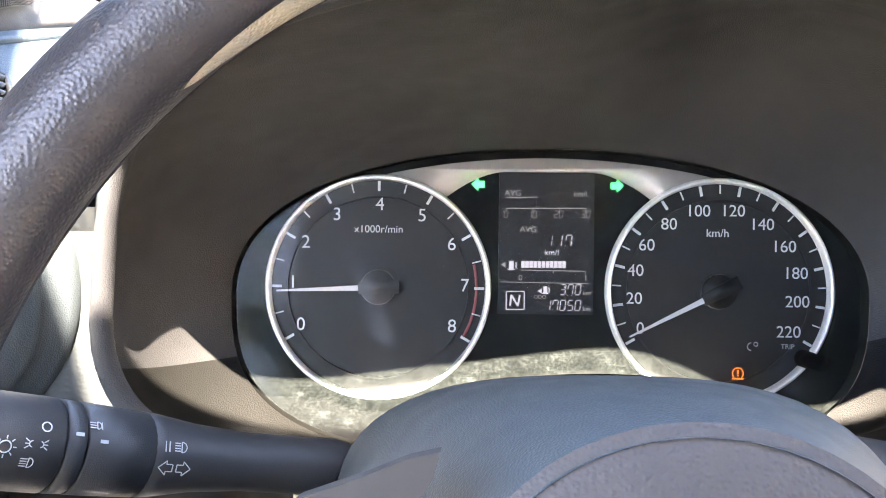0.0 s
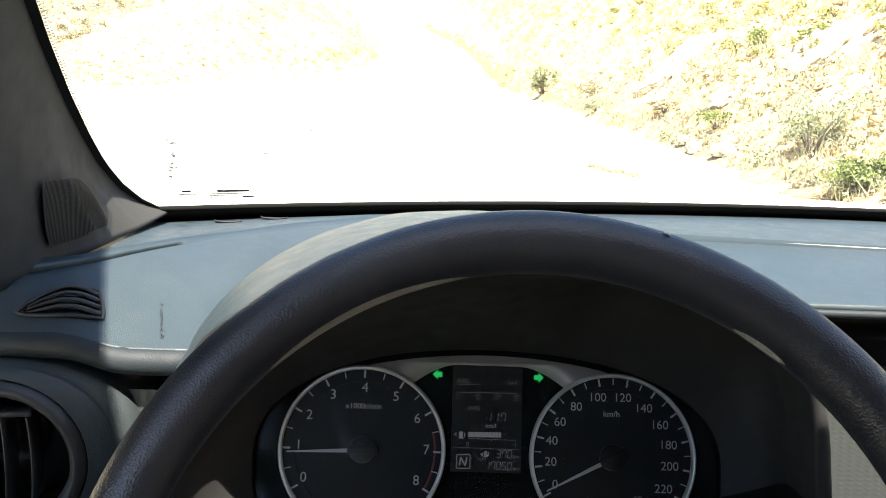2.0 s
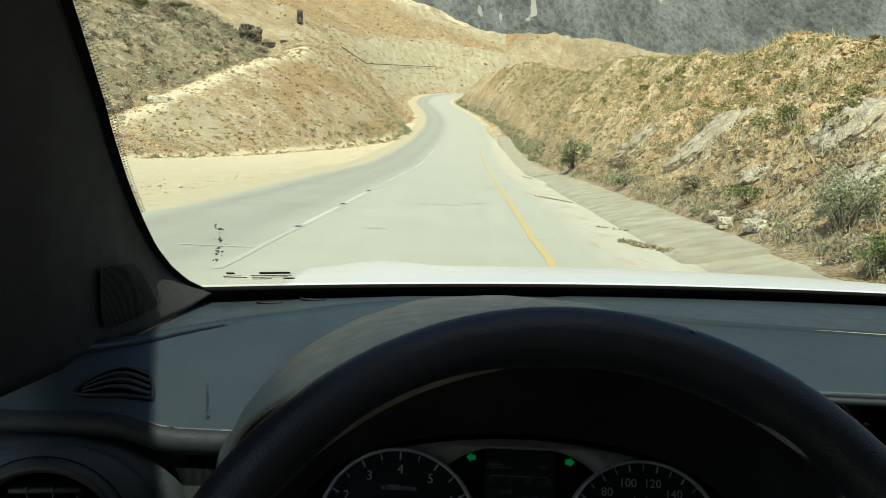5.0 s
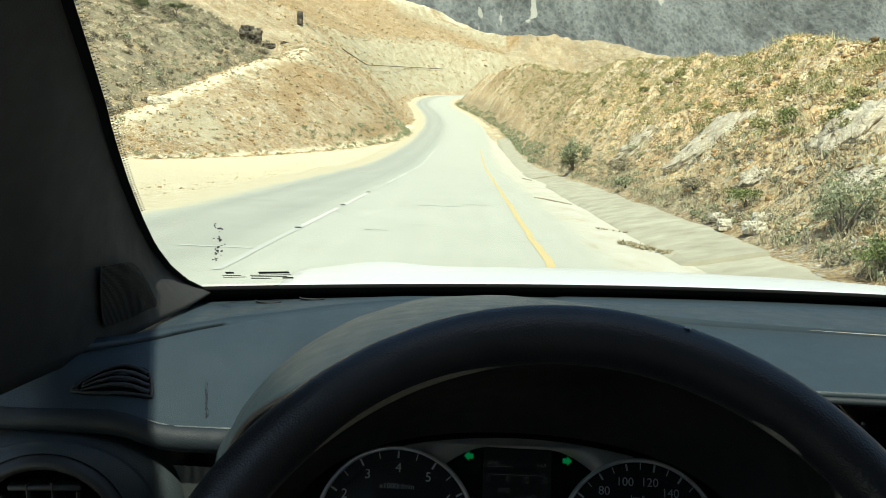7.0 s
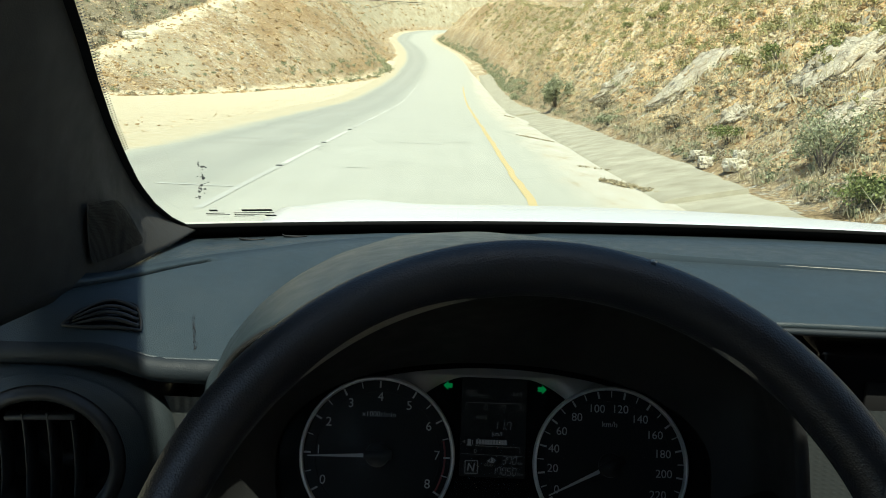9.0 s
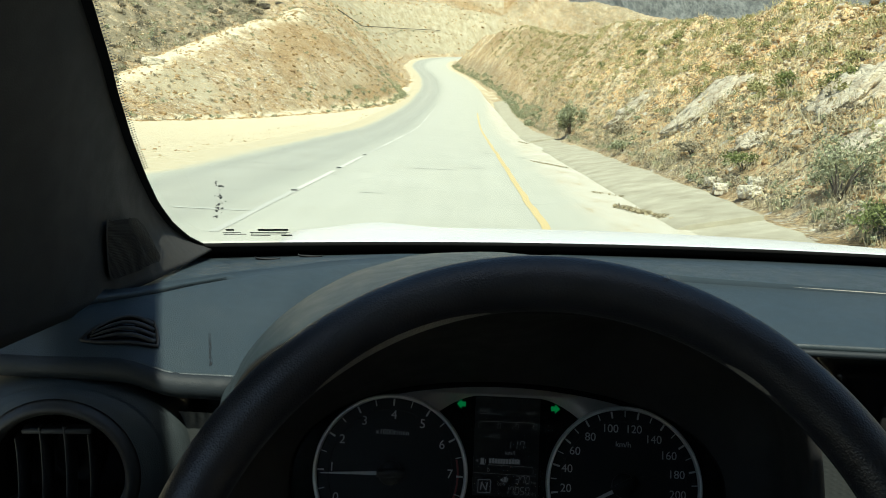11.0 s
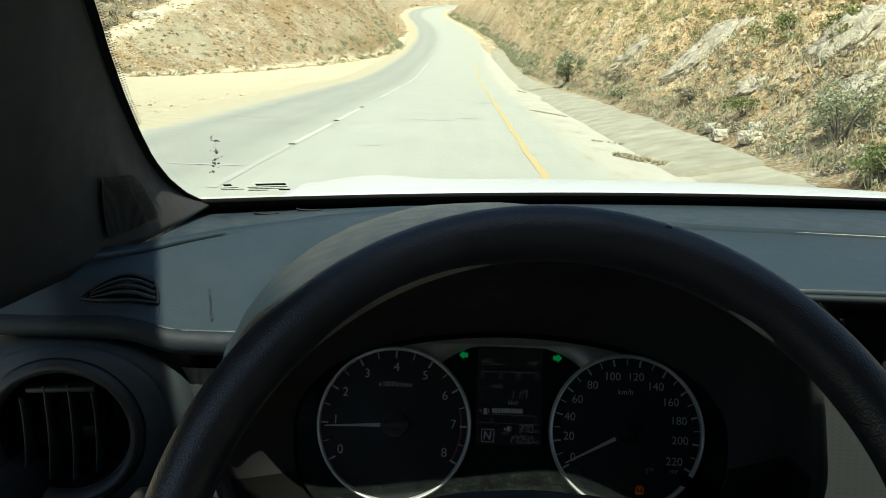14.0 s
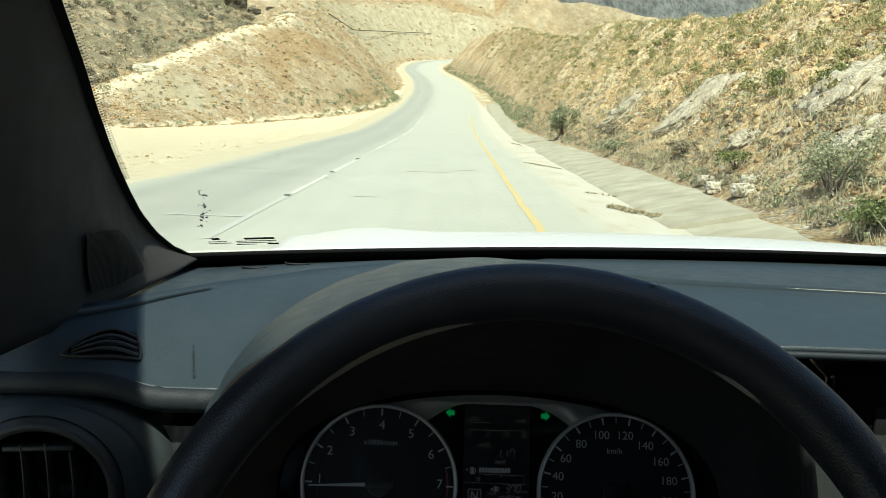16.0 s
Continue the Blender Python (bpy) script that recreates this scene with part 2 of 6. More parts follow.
def land(x, y, rough=True):
    x, y = np.asarray(x, float), np.asarray(y, float)
    x, y = np.broadcast_arrays(x, y)
    near = np.clip(y, -60, 246)
    s = x - road_x(near)
    rz = road_z(near)
    z = rz - 0.035
    # bank on the right, with a concrete ditch at its foot
    h = glide(y, [-40, 6, 18, 27, 42, 54, 83, 100, 115, 135, 160, 190, 235, 260], [2.6, 3.1, 3.55, 4.3, 5.3, 6.0, 5.9, 6.2, 7.2, 7.0, 6.2, 4.2, 2.0, 0.0], 3.0)
    foot = BANK_FOOT - 0.9 * smoothstep(65, 130, y) + 0.1 + 0.3 * vnoise(y / 6, y * 0)
    up = np.clip(s - foot, 0, None)
    slope = np.interp(up, [0, 0.9, 2.2, 5.1, 6.5, 14, 60], [0, 0.16, 0.45, 1.0, 1.04, 0.8, 0.3])
    z = z + h * slope
    dz = 1 - smoothstep(60, 90, y)
    z = z - dz * (0.10 * smoothstep(1.6, 2.4, s) + 0.20 * smoothstep(2.4, 2.6, s) * (1 - smoothstep(3.3, 3.55, s)) - 0.27 * smoothstep(3.3, 3.65, s))
    if rough:
        k = smoothstep(0.2, 2.0, up) * (1 - smoothstep(12, 40, up))
        z = z + k * (0.42 * fbm(x / 2.6, y / 3.4, 5, 0.6) + 0.26 * np.abs(fbm(x * 1.9, y * 1.1, 4, 0.6)) + 0.15 * fbm(x * 3.1, y * 3.1, 3, 0.7) + 0.35 * np.clip(fbm(x / 1.3 + 40, y / 1.8, 3) - 0.12, 0, 1))
    # spur on the left: foot line, cut face, crest, then the hill behind
    xf, crest, steep = spur_foot(near), spur_crest(y), spur_steep(y)
    d = np.clip(xf - x, 0, None)
    dc = crest / steep
    face = crest * (1 - (1 - np.clip(d / dc, 0, 1)) ** 1.35)
    back = np.clip(d - dc - 3.5, 0, None)
    dip = 0.9 * smoothstep(0, 3.5, d - dc) * (1 - smoothstep(3.5, 14, d - dc))
    spur = z + face - dip * (crest > 1) + 0.33 * np.minimum(back, 30) * smoothstep(34, 62, y)
    # bowl of cut slopes round the bend, up to the ridge
    od, at = outer_distance(x, y)
    outside = (x < LEFT_EDGE - 0.9 + road_x(near)) | (y > 246)
    bowl = road_z(at) + np.interp(od, [0, 1.2, 3.0, 15, 24, 45, 80, 160], [0, 0.1, 1.1, 12.0, 15.5, 27, 38, 52])
    bowl = bowl + 9 * smoothstep(8, 20, x) * smoothstep(248, 260, y)
    bowl = np.minimum(bowl, skyline(x) + 0.5)
    bowl = bowl - 1.6 * smoothstep(-0.5, 0.5, np.sin(bowl * 0.55 + 0.02 * x + 0.8 * vnoise(x / 30, y / 30))) * smoothstep(26, 34, bowl)
    bowl = bowl - 0.35 * np.clip(y - 266 - 0.1 * np.abs(x), 0, 90)
    bowl = np.where(outside, bowl, z)
    w = smoothstep(96, 128, y + 0.35 * np.clip(-x - 14, 0, 60))
    z = spur * (1 - w) + bowl * w
    # far mountains
    z = z + 235 * smoothstep(330, 980, y - 0.10 * x) * (0.9 + 0.25 * fbm(x / 240, y / 240, 4))
    if rough:
        off = np.maximum(smoothstep(0.6, 3.5, d), (y > 90) * outside * smoothstep(1.2, 5.0, od))
        pipe_x = np.interp(y, [130.0, 174.0, 206.0, 221.0], [-19.2, -20.8, -15.3, -7.0])
        off = off * (1 - 0.9 * np.exp(-((x - pipe_x) / 5) ** 2) * smoothstep(120, 130, y) * (1 - smoothstep(222, 230, y)))
        z = z + off * (0.36 * fbm(x / 2.3, y / 2.3, 5, 0.6) + smoothstep(40, 90, y) * 1.0 * fbm(x / 13, y / 13, 3) + smoothstep(110, 170, y) * 0.9 * np.abs(fbm(x / 5, y / 5, 4, 0.6)))
        z = z + smoothstep(300, 520, y) * 38 * fbm(x / 70, y / 70, 5)
        lane = smoothstep(LEFT_EDGE - 0.6, LEFT_EDGE + 0.3, s) * (1 - smoothstep(2.4, 2.7, s))
        z = z + (1 - lane) * 0.035 * fbm(x * 2.2, y * 2.2, 3)
    return z


def axis(knots):
    """Grid lines: (start, step) pairs up to the last end."""
    out = []
    for (a, st), (b, _) in zip(knots, knots[1:]):
        out += list(np.arange(a, b - 1e-6, st))
    return np.array(out + [knots[-1][0]])


GX = axis([(-900, 60), (-240, 10), (-90, 1.5), (-36, 0.45), (-7, 0.35), (2.3, 0.11), (4.2, 0.14), (11, 0.4), (20, 0.9), (64, 5), (330, 60), (1500, 1)])
GY = axis([(-120, 20), (-20, 2), (4, 0.3), (8, 0.16), (32, 0.25), (52, 0.5), (110, 0.8), (190, 1.0), (275, 5), (420, 9), (800, 30), (1600, 1)])

M_EARTH = material("dry_earth", (0.4, 0.3, 0.18), 0.95, spec=0.12)


def earth_nodes(m):
    v = coords(m)
    warp = node(m, "ShaderNodeTexNoise", Scale=2.2, Detail=4.0)
    wire(m, v, warp.inputs["Vector"])
    wv = m.node_tree.nodes.new("ShaderNodeVectorMath")
    wv.operation = "MULTIPLY_ADD"
    wire(m, warp.outputs["Color"], wv.inputs[0])
    wv.inputs[1].default_value = (0.35, 0.35, 0.35)
    wire(m, v, wv.inputs[2])
    fine, mid, broad = noise_tex(m, v, 16, 8, 0.75), noise_tex(m, v, 3.2, 8, 0.7), noise_tex(m, v, 0.42, 5, 0.6)
    # stones of two sizes bedded in the earth
    cells = []
    for sc in (3.4, 9.0):
        c = node(m, "ShaderNodeTexVoronoi", Scale=sc, Randomness=1.0)
        wire(m, wv.outputs[0], c.inputs["Vector"])
        cells.append(c)
    soil = ramp(m, mid, [(0.30, (0.33, 0.235, 0.125)), (0.48, (0.48, 0.37, 0.215)), (0.62, (0.58, 0.485, 0.315)), (0.75, (0.66, 0.59, 0.43))])
    rust = ramp(m, broad, [(0.40, (0.54, 0.445, 0.285)), (0.55, (0.53, 0.35, 0.175)), (0.68, (0.60, 0.52, 0.36))])
    col = blend(m, 0.45, soil, rust)
    # orange bank earth, with sunlight the bank lacks put into its tones
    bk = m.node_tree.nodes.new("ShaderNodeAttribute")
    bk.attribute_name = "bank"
    sunlit_soil = ramp(m, mid, [(0.30, (0.80, 0.52, 0.25)), (0.48, (0.97, 0.70, 0.38)), (0.66, (0.98, 0.83, 0.53))])
    col = blend(m, bk.outputs["Fac"], col, sunlit_soil)
    for c, cut in zip(cells, (0.55, 0.45)):
        sep = m.node_tree.nodes.new("ShaderNodeSeparateColor")
        wire(m, c.outputs["Color"], sep.inputs[0])
        stone = ramp(m, sep.outputs[1], [(0.0, (0.36, 0.29, 0.19)), (0.5, (0.60, 0.54, 0.41)), (1.0, (0.78, 0.74, 0.63))])
        pick = ramp(m, sep.outputs[0], [(cut, grey(0.0)), (cut + 0.03, grey(1.0))])
        core = ramp(m, c.outputs["Distance"], [(0.28, grey(1.0)), (0.42, grey(0.0))])
        both = node(m, "ShaderNodeMath")
        both.operation = "MULTIPLY"
        wire(m, pick, both.inputs[0])
        wire(m, core, both.inputs[1])
        col = blend(m, both.outputs[0], col, stone)
    for sc, cut, tone in ((4.2, 0.74, (0.24, 0.165, 0.10)), (12.0, 0.74, (0.20, 0.13, 0.08))):
        c = node(m, "ShaderNodeTexVoronoi", Scale=sc, Randomness=1.0)
        wire(m, wv.outputs[0], c.inputs["Vector"])
        sep = m.node_tree.nodes.new("ShaderNodeSeparateColor")
        wire(m, c.outputs["Color"], sep.inputs[0])
        both = node(m, "ShaderNodeMath")
        both.operation = "MULTIPLY"
        wire(m, ramp(m, sep.outputs[2], [(cut, grey(0.0)), (cut + 0.03, grey(0.85))]), both.inputs[0])
        wire(m, ramp(m, c.outputs["Distance"], [(0.22, grey(1.0)), (0.36, grey(0.0))]), both.inputs[1])
        col = blend(m, both.outputs[0], col, tone)
    # shade in the crevices between stones, put into the colour
    for sc, deep in ((5.5, 0.5), (15.0, 0.45)):
        c = node(m, "ShaderNodeTexVoronoi", Scale=sc, Randomness=1.0)
        c.feature = "DISTANCE_TO_EDGE"
        wire(m, wv.outputs[0], c.inputs["Vector"])
        crevice_shade = ramp(m, c.outputs["Distance"], [(0.0, grey(deep)), (0.075, grey(1.0))])
        keep = ramp(m, noise_tex(m, v, sc * 0.35, 5, 0.7), [(0.44, grey(0.0)), (0.60, grey(1.0))])
        col = blend(m, keep, col, blend(m, 1.0, col, crevice_shade, "MULTIPLY"))
    col = blend(m, 0.9, col, ramp(m, fine, [(0.34, grey(0.10)), (0.5, grey(0.48)), (0.64, grey(0.9))]), "OVERLAY")
    col = blend(m, 0.8, col, ramp(m, noise_tex(m, v, 0.33, 10, 0.8), [(0.34, grey(0.12)), (0.5, grey(0.5)), (0.64, grey(0.92))]), "SOFT_LIGHT")
    sc = m.node_tree.nodes.new("ShaderNodeAttribute")
    sc.attribute_name = "scrub"
    msk = node(m, "ShaderNodeMath")
    msk.operation = "MULTIPLY"
    wire(m, sc.outputs["Fac"], msk.inputs[0])
    wire(m, ramp(m, noise_tex(m, v, 0.9, 8, 0.7), [(0.39, grey(0.0)), (0.53, grey(0.92))]), msk.inputs[1])
    col = blend(m, msk.outputs[0], col, ramp(m, fine, [(0.35, (0.15, 0.130, 0.085)), (0.52, (0.26, 0.225, 0.15)), (0.7, (0.43, 0.37, 0.25))]))
    # pale limestone of the cut face, streaked down the fall, and rust-brown earth on the ridge
    for nm, tones in (("pale", [(0.32, (0.33, 0.27, 0.16)), (0.46, (0.47, 0.405, 0.265)), (0.64, (0.60, 0.54, 0.39))]), ("rust", [(0.32, (0.23, 0.145, 0.065)), (0.48, (0.37, 0.245, 0.115)), (0.66, (0.50, 0.37, 0.21))])):
        at = m.node_tree.nodes.new("ShaderNodeAttribute")
        at.attribute_name = nm
        streak = noise_tex(m, coords(m, (1.0, 0.5, 0.16)), 0.9, 9, 0.72)
        part_of = node(m, "ShaderNodeMath")
        part_of.operation = "MULTIPLY"
        wire(m, at.outputs["Fac"], part_of.inputs[0])
        part_of.inputs[1].default_value = 0.88
        col = blend(m, part_of.outputs[0], col, ramp(m, streak, tones))
    sd = m.node_tree.nodes.new("ShaderNodeAttribute")
    sd.attribute_name = "sand"
    brk = node(m, "ShaderNodeMath")
    brk.operation = "ADD"
    wire(m, sd.outputs["Fac"], brk.inputs[0])
    wire(m, noise_tex(m, v, 0.8, 8, 0.7), brk.inputs[1])
    col = blend(m, ramp(m, brk.outputs[0], [(0.72, grey(0.0)), (1.05, grey(0.9))]), col, ramp(m, mid, [(0.3, (0.70, 0.585, 0.385)), (0.5, (0.82, 0.715, 0.50)), (0.7, (0.89, 0.81, 0.61))]))
    fr = m.node_tree.nodes.new("ShaderNodeAttribute")
    fr.attribute_name = "far"
    vf = coords(m, (1.0, 0.22, 0.8))
    wood = ramp(m, noise_tex(m, vf, 0.30, 9, 0.85), [(0.36, (0.095, 0.098, 0.094)), (0.50, (0.155, 0.157, 0.148)), (0.60, (0.20, 0.20, 0.185)), (0.72, (0.30, 0.285, 0.25))])
    for sc_, lim in ((0.11, 0.34), (0.30, 0.40)):
        trees = node(m, "ShaderNodeTexVoronoi", Scale=sc_, Randomness=1.0)
        wire(m, vf, trees.inputs["Vector"])
        crown = ramp(m, trees.outputs["Distance"], [(lim - 0.16, grey(0.75)), (lim, grey(0.0))])
        wood = blend(m, crown, wood, (0.088, 0.093, 0.090))
    wood = blend(m, 0.9, wood, ramp(m, noise_tex(m, vf, 0.02, 8, 0.75), [(0.36, grey(0.20)), (0.64, grey(0.80))]), "SOFT_LIGHT")
    se = m.node_tree.nodes.new("ShaderNodeAttribute")
    se.attribute_name = "scree"
    both = node(m, "ShaderNodeMath")
    both.operation = "ADD"
    wire(m, se.outputs["Fac"], both.inputs[0])
    wire(m, noise_tex(m, vf, 0.22, 8, 0.75), both.inputs[1])
    wood = blend(m, ramp(m, both.outputs[0], [(0.86, grey(0.0)), (0.98, grey(0.85))]), wood, (0.42, 0.40, 0.34))
    col = blend(m, fr.outputs["Fac"], col, wood)
    wire(m, col, bsdf(m).inputs["Base Color"])
    hgt = blend(m, 0.5, fine, blend(m, 0.6, mid, cells[0].outputs["Distance"]))
    bump(m, hgt, 0.9, 0.14)


earth_nodes(M_EARTH)


def build_ground():
    X, Y = np.meshgrid(GX, GY, indexing="ij")
    Z = land(X, Y)
    nx, ny = X.shape
    verts = np.stack([X, Y, Z], -1).reshape(-1, 3)
    idx = np.arange(nx * ny).reshape(nx, ny)
    quads = np.stack([idx[:-1, :-1], idx[1:, :-1], idx[1:, 1:], idx[:-1, 1:]], -1).reshape(-1, 4)
    me = bpy.data.meshes.new("ground")
    me.vertices.add(len(verts))
    me.vertices.foreach_set("co", verts.ravel())
    me.loops.add(quads.size)
    me.loops.foreach_set("vertex_index", quads.ravel().astype(np.int32))
    me.polygons.add(len(quads))
    me.polygons.foreach_set("loop_start", np.arange(0, quads.size, 4, dtype=np.int32))
    me.polygons.foreach_set("use_smooth", np.ones(len(quads), bool))
    me.update(calc_edges=True)
    me.materials.append(M_EARTH)
    x, y = X.ravel(), Y.ravel()
    near = np.clip(y, -60, 246)
    s = x - road_x(near)
    xf = spur_foot(near)
    over = (xf - x) - spur_crest(y) / spur_steep(y)
    z = Z.ravel()
    edge = y + 0.35 * np.clip(-x - 14, 0, 60) + 9 * fbm(x / 7, y / 7, 3)
    scrub = smoothstep(2.0, 4.5, over) * smoothstep(38, 46, y) * (1 - smoothstep(103, 109, edge))
    scrub = np.maximum(scrub, 0.45 * smoothstep(4.3, 5.0, s) * (1 - smoothstep(5.0, 6.2, s)) * (y < 60))
    scrub = np.maximum(scrub, 0.2 * smoothstep(5.2, 6.5, s) * (y < 120))
    scrub = np.maximum(scrub, ((s < -9) | (y > 236)) * smoothstep(100, 115, edge) * (0.06 + 0.55 * smoothstep(0.05, 0.25, fbm(x / 16 + 3, y / 16, 4))))
    far = smoothstep(272, 300, y)
    path = np.exp(-((over - 0.6) / 1.5) ** 2) * smoothstep(38, 46, y) * (1 - smoothstep(84, 90, y)) * 0.6
    sand = (y < 100) * np.clip(smoothstep(-5.0, -5.6, s) * (1 - smoothstep(-1.0, 1.2, xf - x)) + 0.32 * smoothstep(0.8, 1.2, s) * (1 - smoothstep(2.9, 3.6, s)) + path, 0, 1)
    far_side = (y >= 100) * (y < 236) * (s < 2.6) * (s > -6.6) * 0.4
    top = 0.42 * smoothstep(-8, -4, z - skyline(x)) * (x < 14) * (y > 205) * (y < 275)
    sand = np.clip(sand + far_side + top, 0, 1) * (1 - scrub * (y > 100))
    spots = ((44.5, 657, 3.5, 12), (42, 640, 5, 7), (5, 630, 3, 9), (4.5, 612, 3, 5), (160, 765, 4, 12), (90, 677, 4, 6), (66, 665, 3, 7), (137, 703, 4, 6), (72, 653, 2.5, 6), (39, 625, 4, 4), (110, 690, 4, 5), (20, 640, 2, 8))
    scree = sum(0.9 * np.exp(-((x - a) / (0.8 * c)) ** 2 - ((y - b) / (0.8 * e)) ** 2) for a, b, c, e in spots)
    od, _at_y = outer_distance(x, y)
    outside = ((s < LEFT_EDGE - 0.9) | (y > 246)) & (y > 96)
    ragged = od + 7 * fbm(x / 9, y / 9, 4) - 0.05 * (y - 170)
    pale = outside * smoothstep(1.5, 3.5, od) * (1 - smoothstep(13, 19, ragged)) * smoothstep(108, 122, edge) * (1 - smoothstep(6, 16, x))
    pale = np.maximum(pale, 0.9 * outside * smoothstep(-9, -4, z - skyline(x)) * (x < 10) * (x > -42) * smoothstep(0.0, 0.12, fbm(x / 15 + 8, y / 11, 4) + 0.09))
    rust = outside * smoothstep(15, 21, ragged) * (0.7 + 0.3 * smoothstep(-12, 12, x)) * (0.75 + 0.25 * smoothstep(-0.2, 0.15, fbm(x / 12, y / 6, 4))) * smoothstep(120, 140, edge) * (1 - pale)
    rust = np.maximum(rust, 0.8 * np.exp(-((x - spur_foot(near) + 0.6) / 1.6) ** 2 - ((y - 74) / 9) ** 2))
    rust = np.maximum(rust, 0.7 * smoothstep(5, 7, s) * smoothstep(84, 110, y) * (y < 240) * smoothstep(-0.1, 0.15, fbm(x / 5, y / 8, 3)))
    on_spur = smoothstep(0.3, 2.0, xf - x) * (1 - smoothstep(-0.5, 1.5, over)) * smoothstep(36, 44, y) * (1 - smoothstep(100, 112, y))
    rust = np.maximum(rust, 0.75 * on_spur * smoothstep(0.04, 0.22, fbm(x / 4.5 + 2, y / 8, 4)))
    pale = np.maximum(pale, 0.8 * on_spur * smoothstep(0.02, 0.20, fbm(x / 4 + 9, y / 6 + 3, 5)))
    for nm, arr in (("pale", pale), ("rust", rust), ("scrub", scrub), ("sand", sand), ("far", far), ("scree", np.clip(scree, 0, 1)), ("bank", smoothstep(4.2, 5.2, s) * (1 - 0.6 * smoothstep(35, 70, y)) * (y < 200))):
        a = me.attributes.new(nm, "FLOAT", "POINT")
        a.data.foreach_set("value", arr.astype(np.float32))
    ob = tagged(new("ground", me), "dry tan earth hills and gravel verges", "ground", kind="structure")
    return ob


build_ground()

M_ROAD = material("pale_asphalt", (0.4, 0.39, 0.36), 0.85, spec=0.3)
_v = coords(M_ROAD)
_a = noise_tex(M_ROAD, coords(M_ROAD, (1, 0.08, 1)), 2.6, 8, 0.7)
_b = noise_tex(M_ROAD, _v, 90, 3)
_col = ramp(M_ROAD, _a, [(0.3, (0.52, 0.51, 0.425)), (0.5, (0.56, 0.55, 0.46)), (0.72, (0.60, 0.588, 0.49))])
_sx = M_ROAD.node_tree.nodes.new("ShaderNodeAttribute")
_sx.attribute_name = "across"
_lane = node(M_ROAD, "ShaderNodeMapRange", From_Min=-5.3, From_Max=2.3)
wire(M_ROAD, _sx.outputs["Fac"], _lane.inputs[0])
# the left lane's older, greyer surface with wheel tracks
_col = blend(M_ROAD, 1.0, _col, ramp(M_ROAD, _lane.outputs[0], [(0.005, (1.15, 1.06, 0.90)), (0.045, (0.86, 0.86, 0.83)), (0.10, (0.70, 0.71, 0.71)), (0.18, (0.80, 0.80, 0.80)), (0.29, (0.72, 0.73, 0.73)), (0.37, (0.92, 0.92, 0.91)), (0.42, (1.0, 1.0, 1.0)), (0.84, (1.0, 1.0, 0.98)), (1.0, (1.0, 0.98, 0.92))]), "MULTIPLY")
_col = blend(M_ROAD, 0.18, _col, ramp(M_ROAD, _b, [(0.35, grey(0.18)), (0.65, grey(0.62))]))
# broad worn patches and thin cracks
_col = blend(M_ROAD, 0.5, _col, ramp(M_ROAD, noise_tex(M_ROAD, _v, 0.45, 7, 0.65), [(0.35, grey(0.42)), (0.65, grey(0.56))]), "SOFT_LIGHT")
_wp = node(M_ROAD, "ShaderNodeTexNoise", Scale=0.8, Detail=6.0)
wire(M_ROAD, _v, _wp.inputs["Vector"])
_wv = M_ROAD.node_tree.nodes.new("ShaderNodeVectorMath")
_wv.operation = "MULTIPLY_ADD"
wire(M_ROAD, _wp.outputs["Color"], _wv.inputs[0])
_wv.inputs[1].default_value = (1.2, 1.2, 0.0)
wire(M_ROAD, _v, _wv.inputs[2])
_vo = node(M_ROAD, "ShaderNodeTexVoronoi", Scale=0.28)
_vo.feature = "DISTANCE_TO_EDGE"
wire(M_ROAD, _wv.outputs[0], _vo.inputs["Vector"])
_ck = ramp(M_ROAD, _vo.outputs["Distance"], [(0.0, grey(0.72)), (0.010, grey(1.0))])
_kp = ramp(M_ROAD, noise_tex(M_ROAD, _v, 0.25, 4), [(0.48, grey(0.0)), (0.60, grey(0.9))])
_col = blend(M_ROAD, _kp, _col, blend(M_ROAD, 1.0, _col, _ck, "MULTIPLY"))
# blown sand feathered over both edges, with dull brown earth washed along the right shoulder
_drift = noise_tex(M_ROAD, coords(M_ROAD, (1, 0.35, 1)), 1.3, 8, 0.7)


def edge_cover(lo, hi, low, high):
    k = node(M_ROAD, "ShaderNodeMapRange", From_Min=lo, From_Max=hi)
    wire(M_ROAD, _sx.outputs["Fac"], k.inputs[0])
    add = node(M_ROAD, "ShaderNodeMath")
    add.operation = "ADD"
    wire(M_ROAD, k.outputs[0], add.inputs[0])
    wire(M_ROAD, _drift, add.inputs[1])
    return ramp(M_ROAD, add.outputs[0], [(low, grey(0.0)), (high, grey(1.0))])


_sandy = ramp(M_ROAD, noise_tex(M_ROAD, _v, 3.0, 8, 0.7), [(0.3, (0.53, 0.435, 0.28)), (0.5, (0.60, 0.52, 0.355)), (0.7, (0.67, 0.60, 0.44))])
_col = blend(M_ROAD, edge_cover(-4.7, -6.0, 0.62, 0.98), _col, _sandy)
_shoulder = ramp(M_ROAD, noise_tex(M_ROAD, coords(M_ROAD, (1, 0.30, 1)), 2.4, 8, 0.75), [(0.34, (0.50, 0.41, 0.27)), (0.45, (0.61, 0.56, 0.44)), (0.62, (0.66, 0.63, 0.53))])
_col = blend(M_ROAD, edge_cover(1.15, 2.9, 0.70, 1.10), _col, _shoulder)
wire(M_ROAD, _col, bsdf(M_ROAD).inputs["Base Color"])
bump(M_ROAD, _b, 0.3, 0.01)
M_LINE_W = material("worn_white_line", (0.66, 0.65, 0.58), 0.8)
M_LINE_F = material("faded_white_line", (0.53, 0.525, 0.47), 0.8)
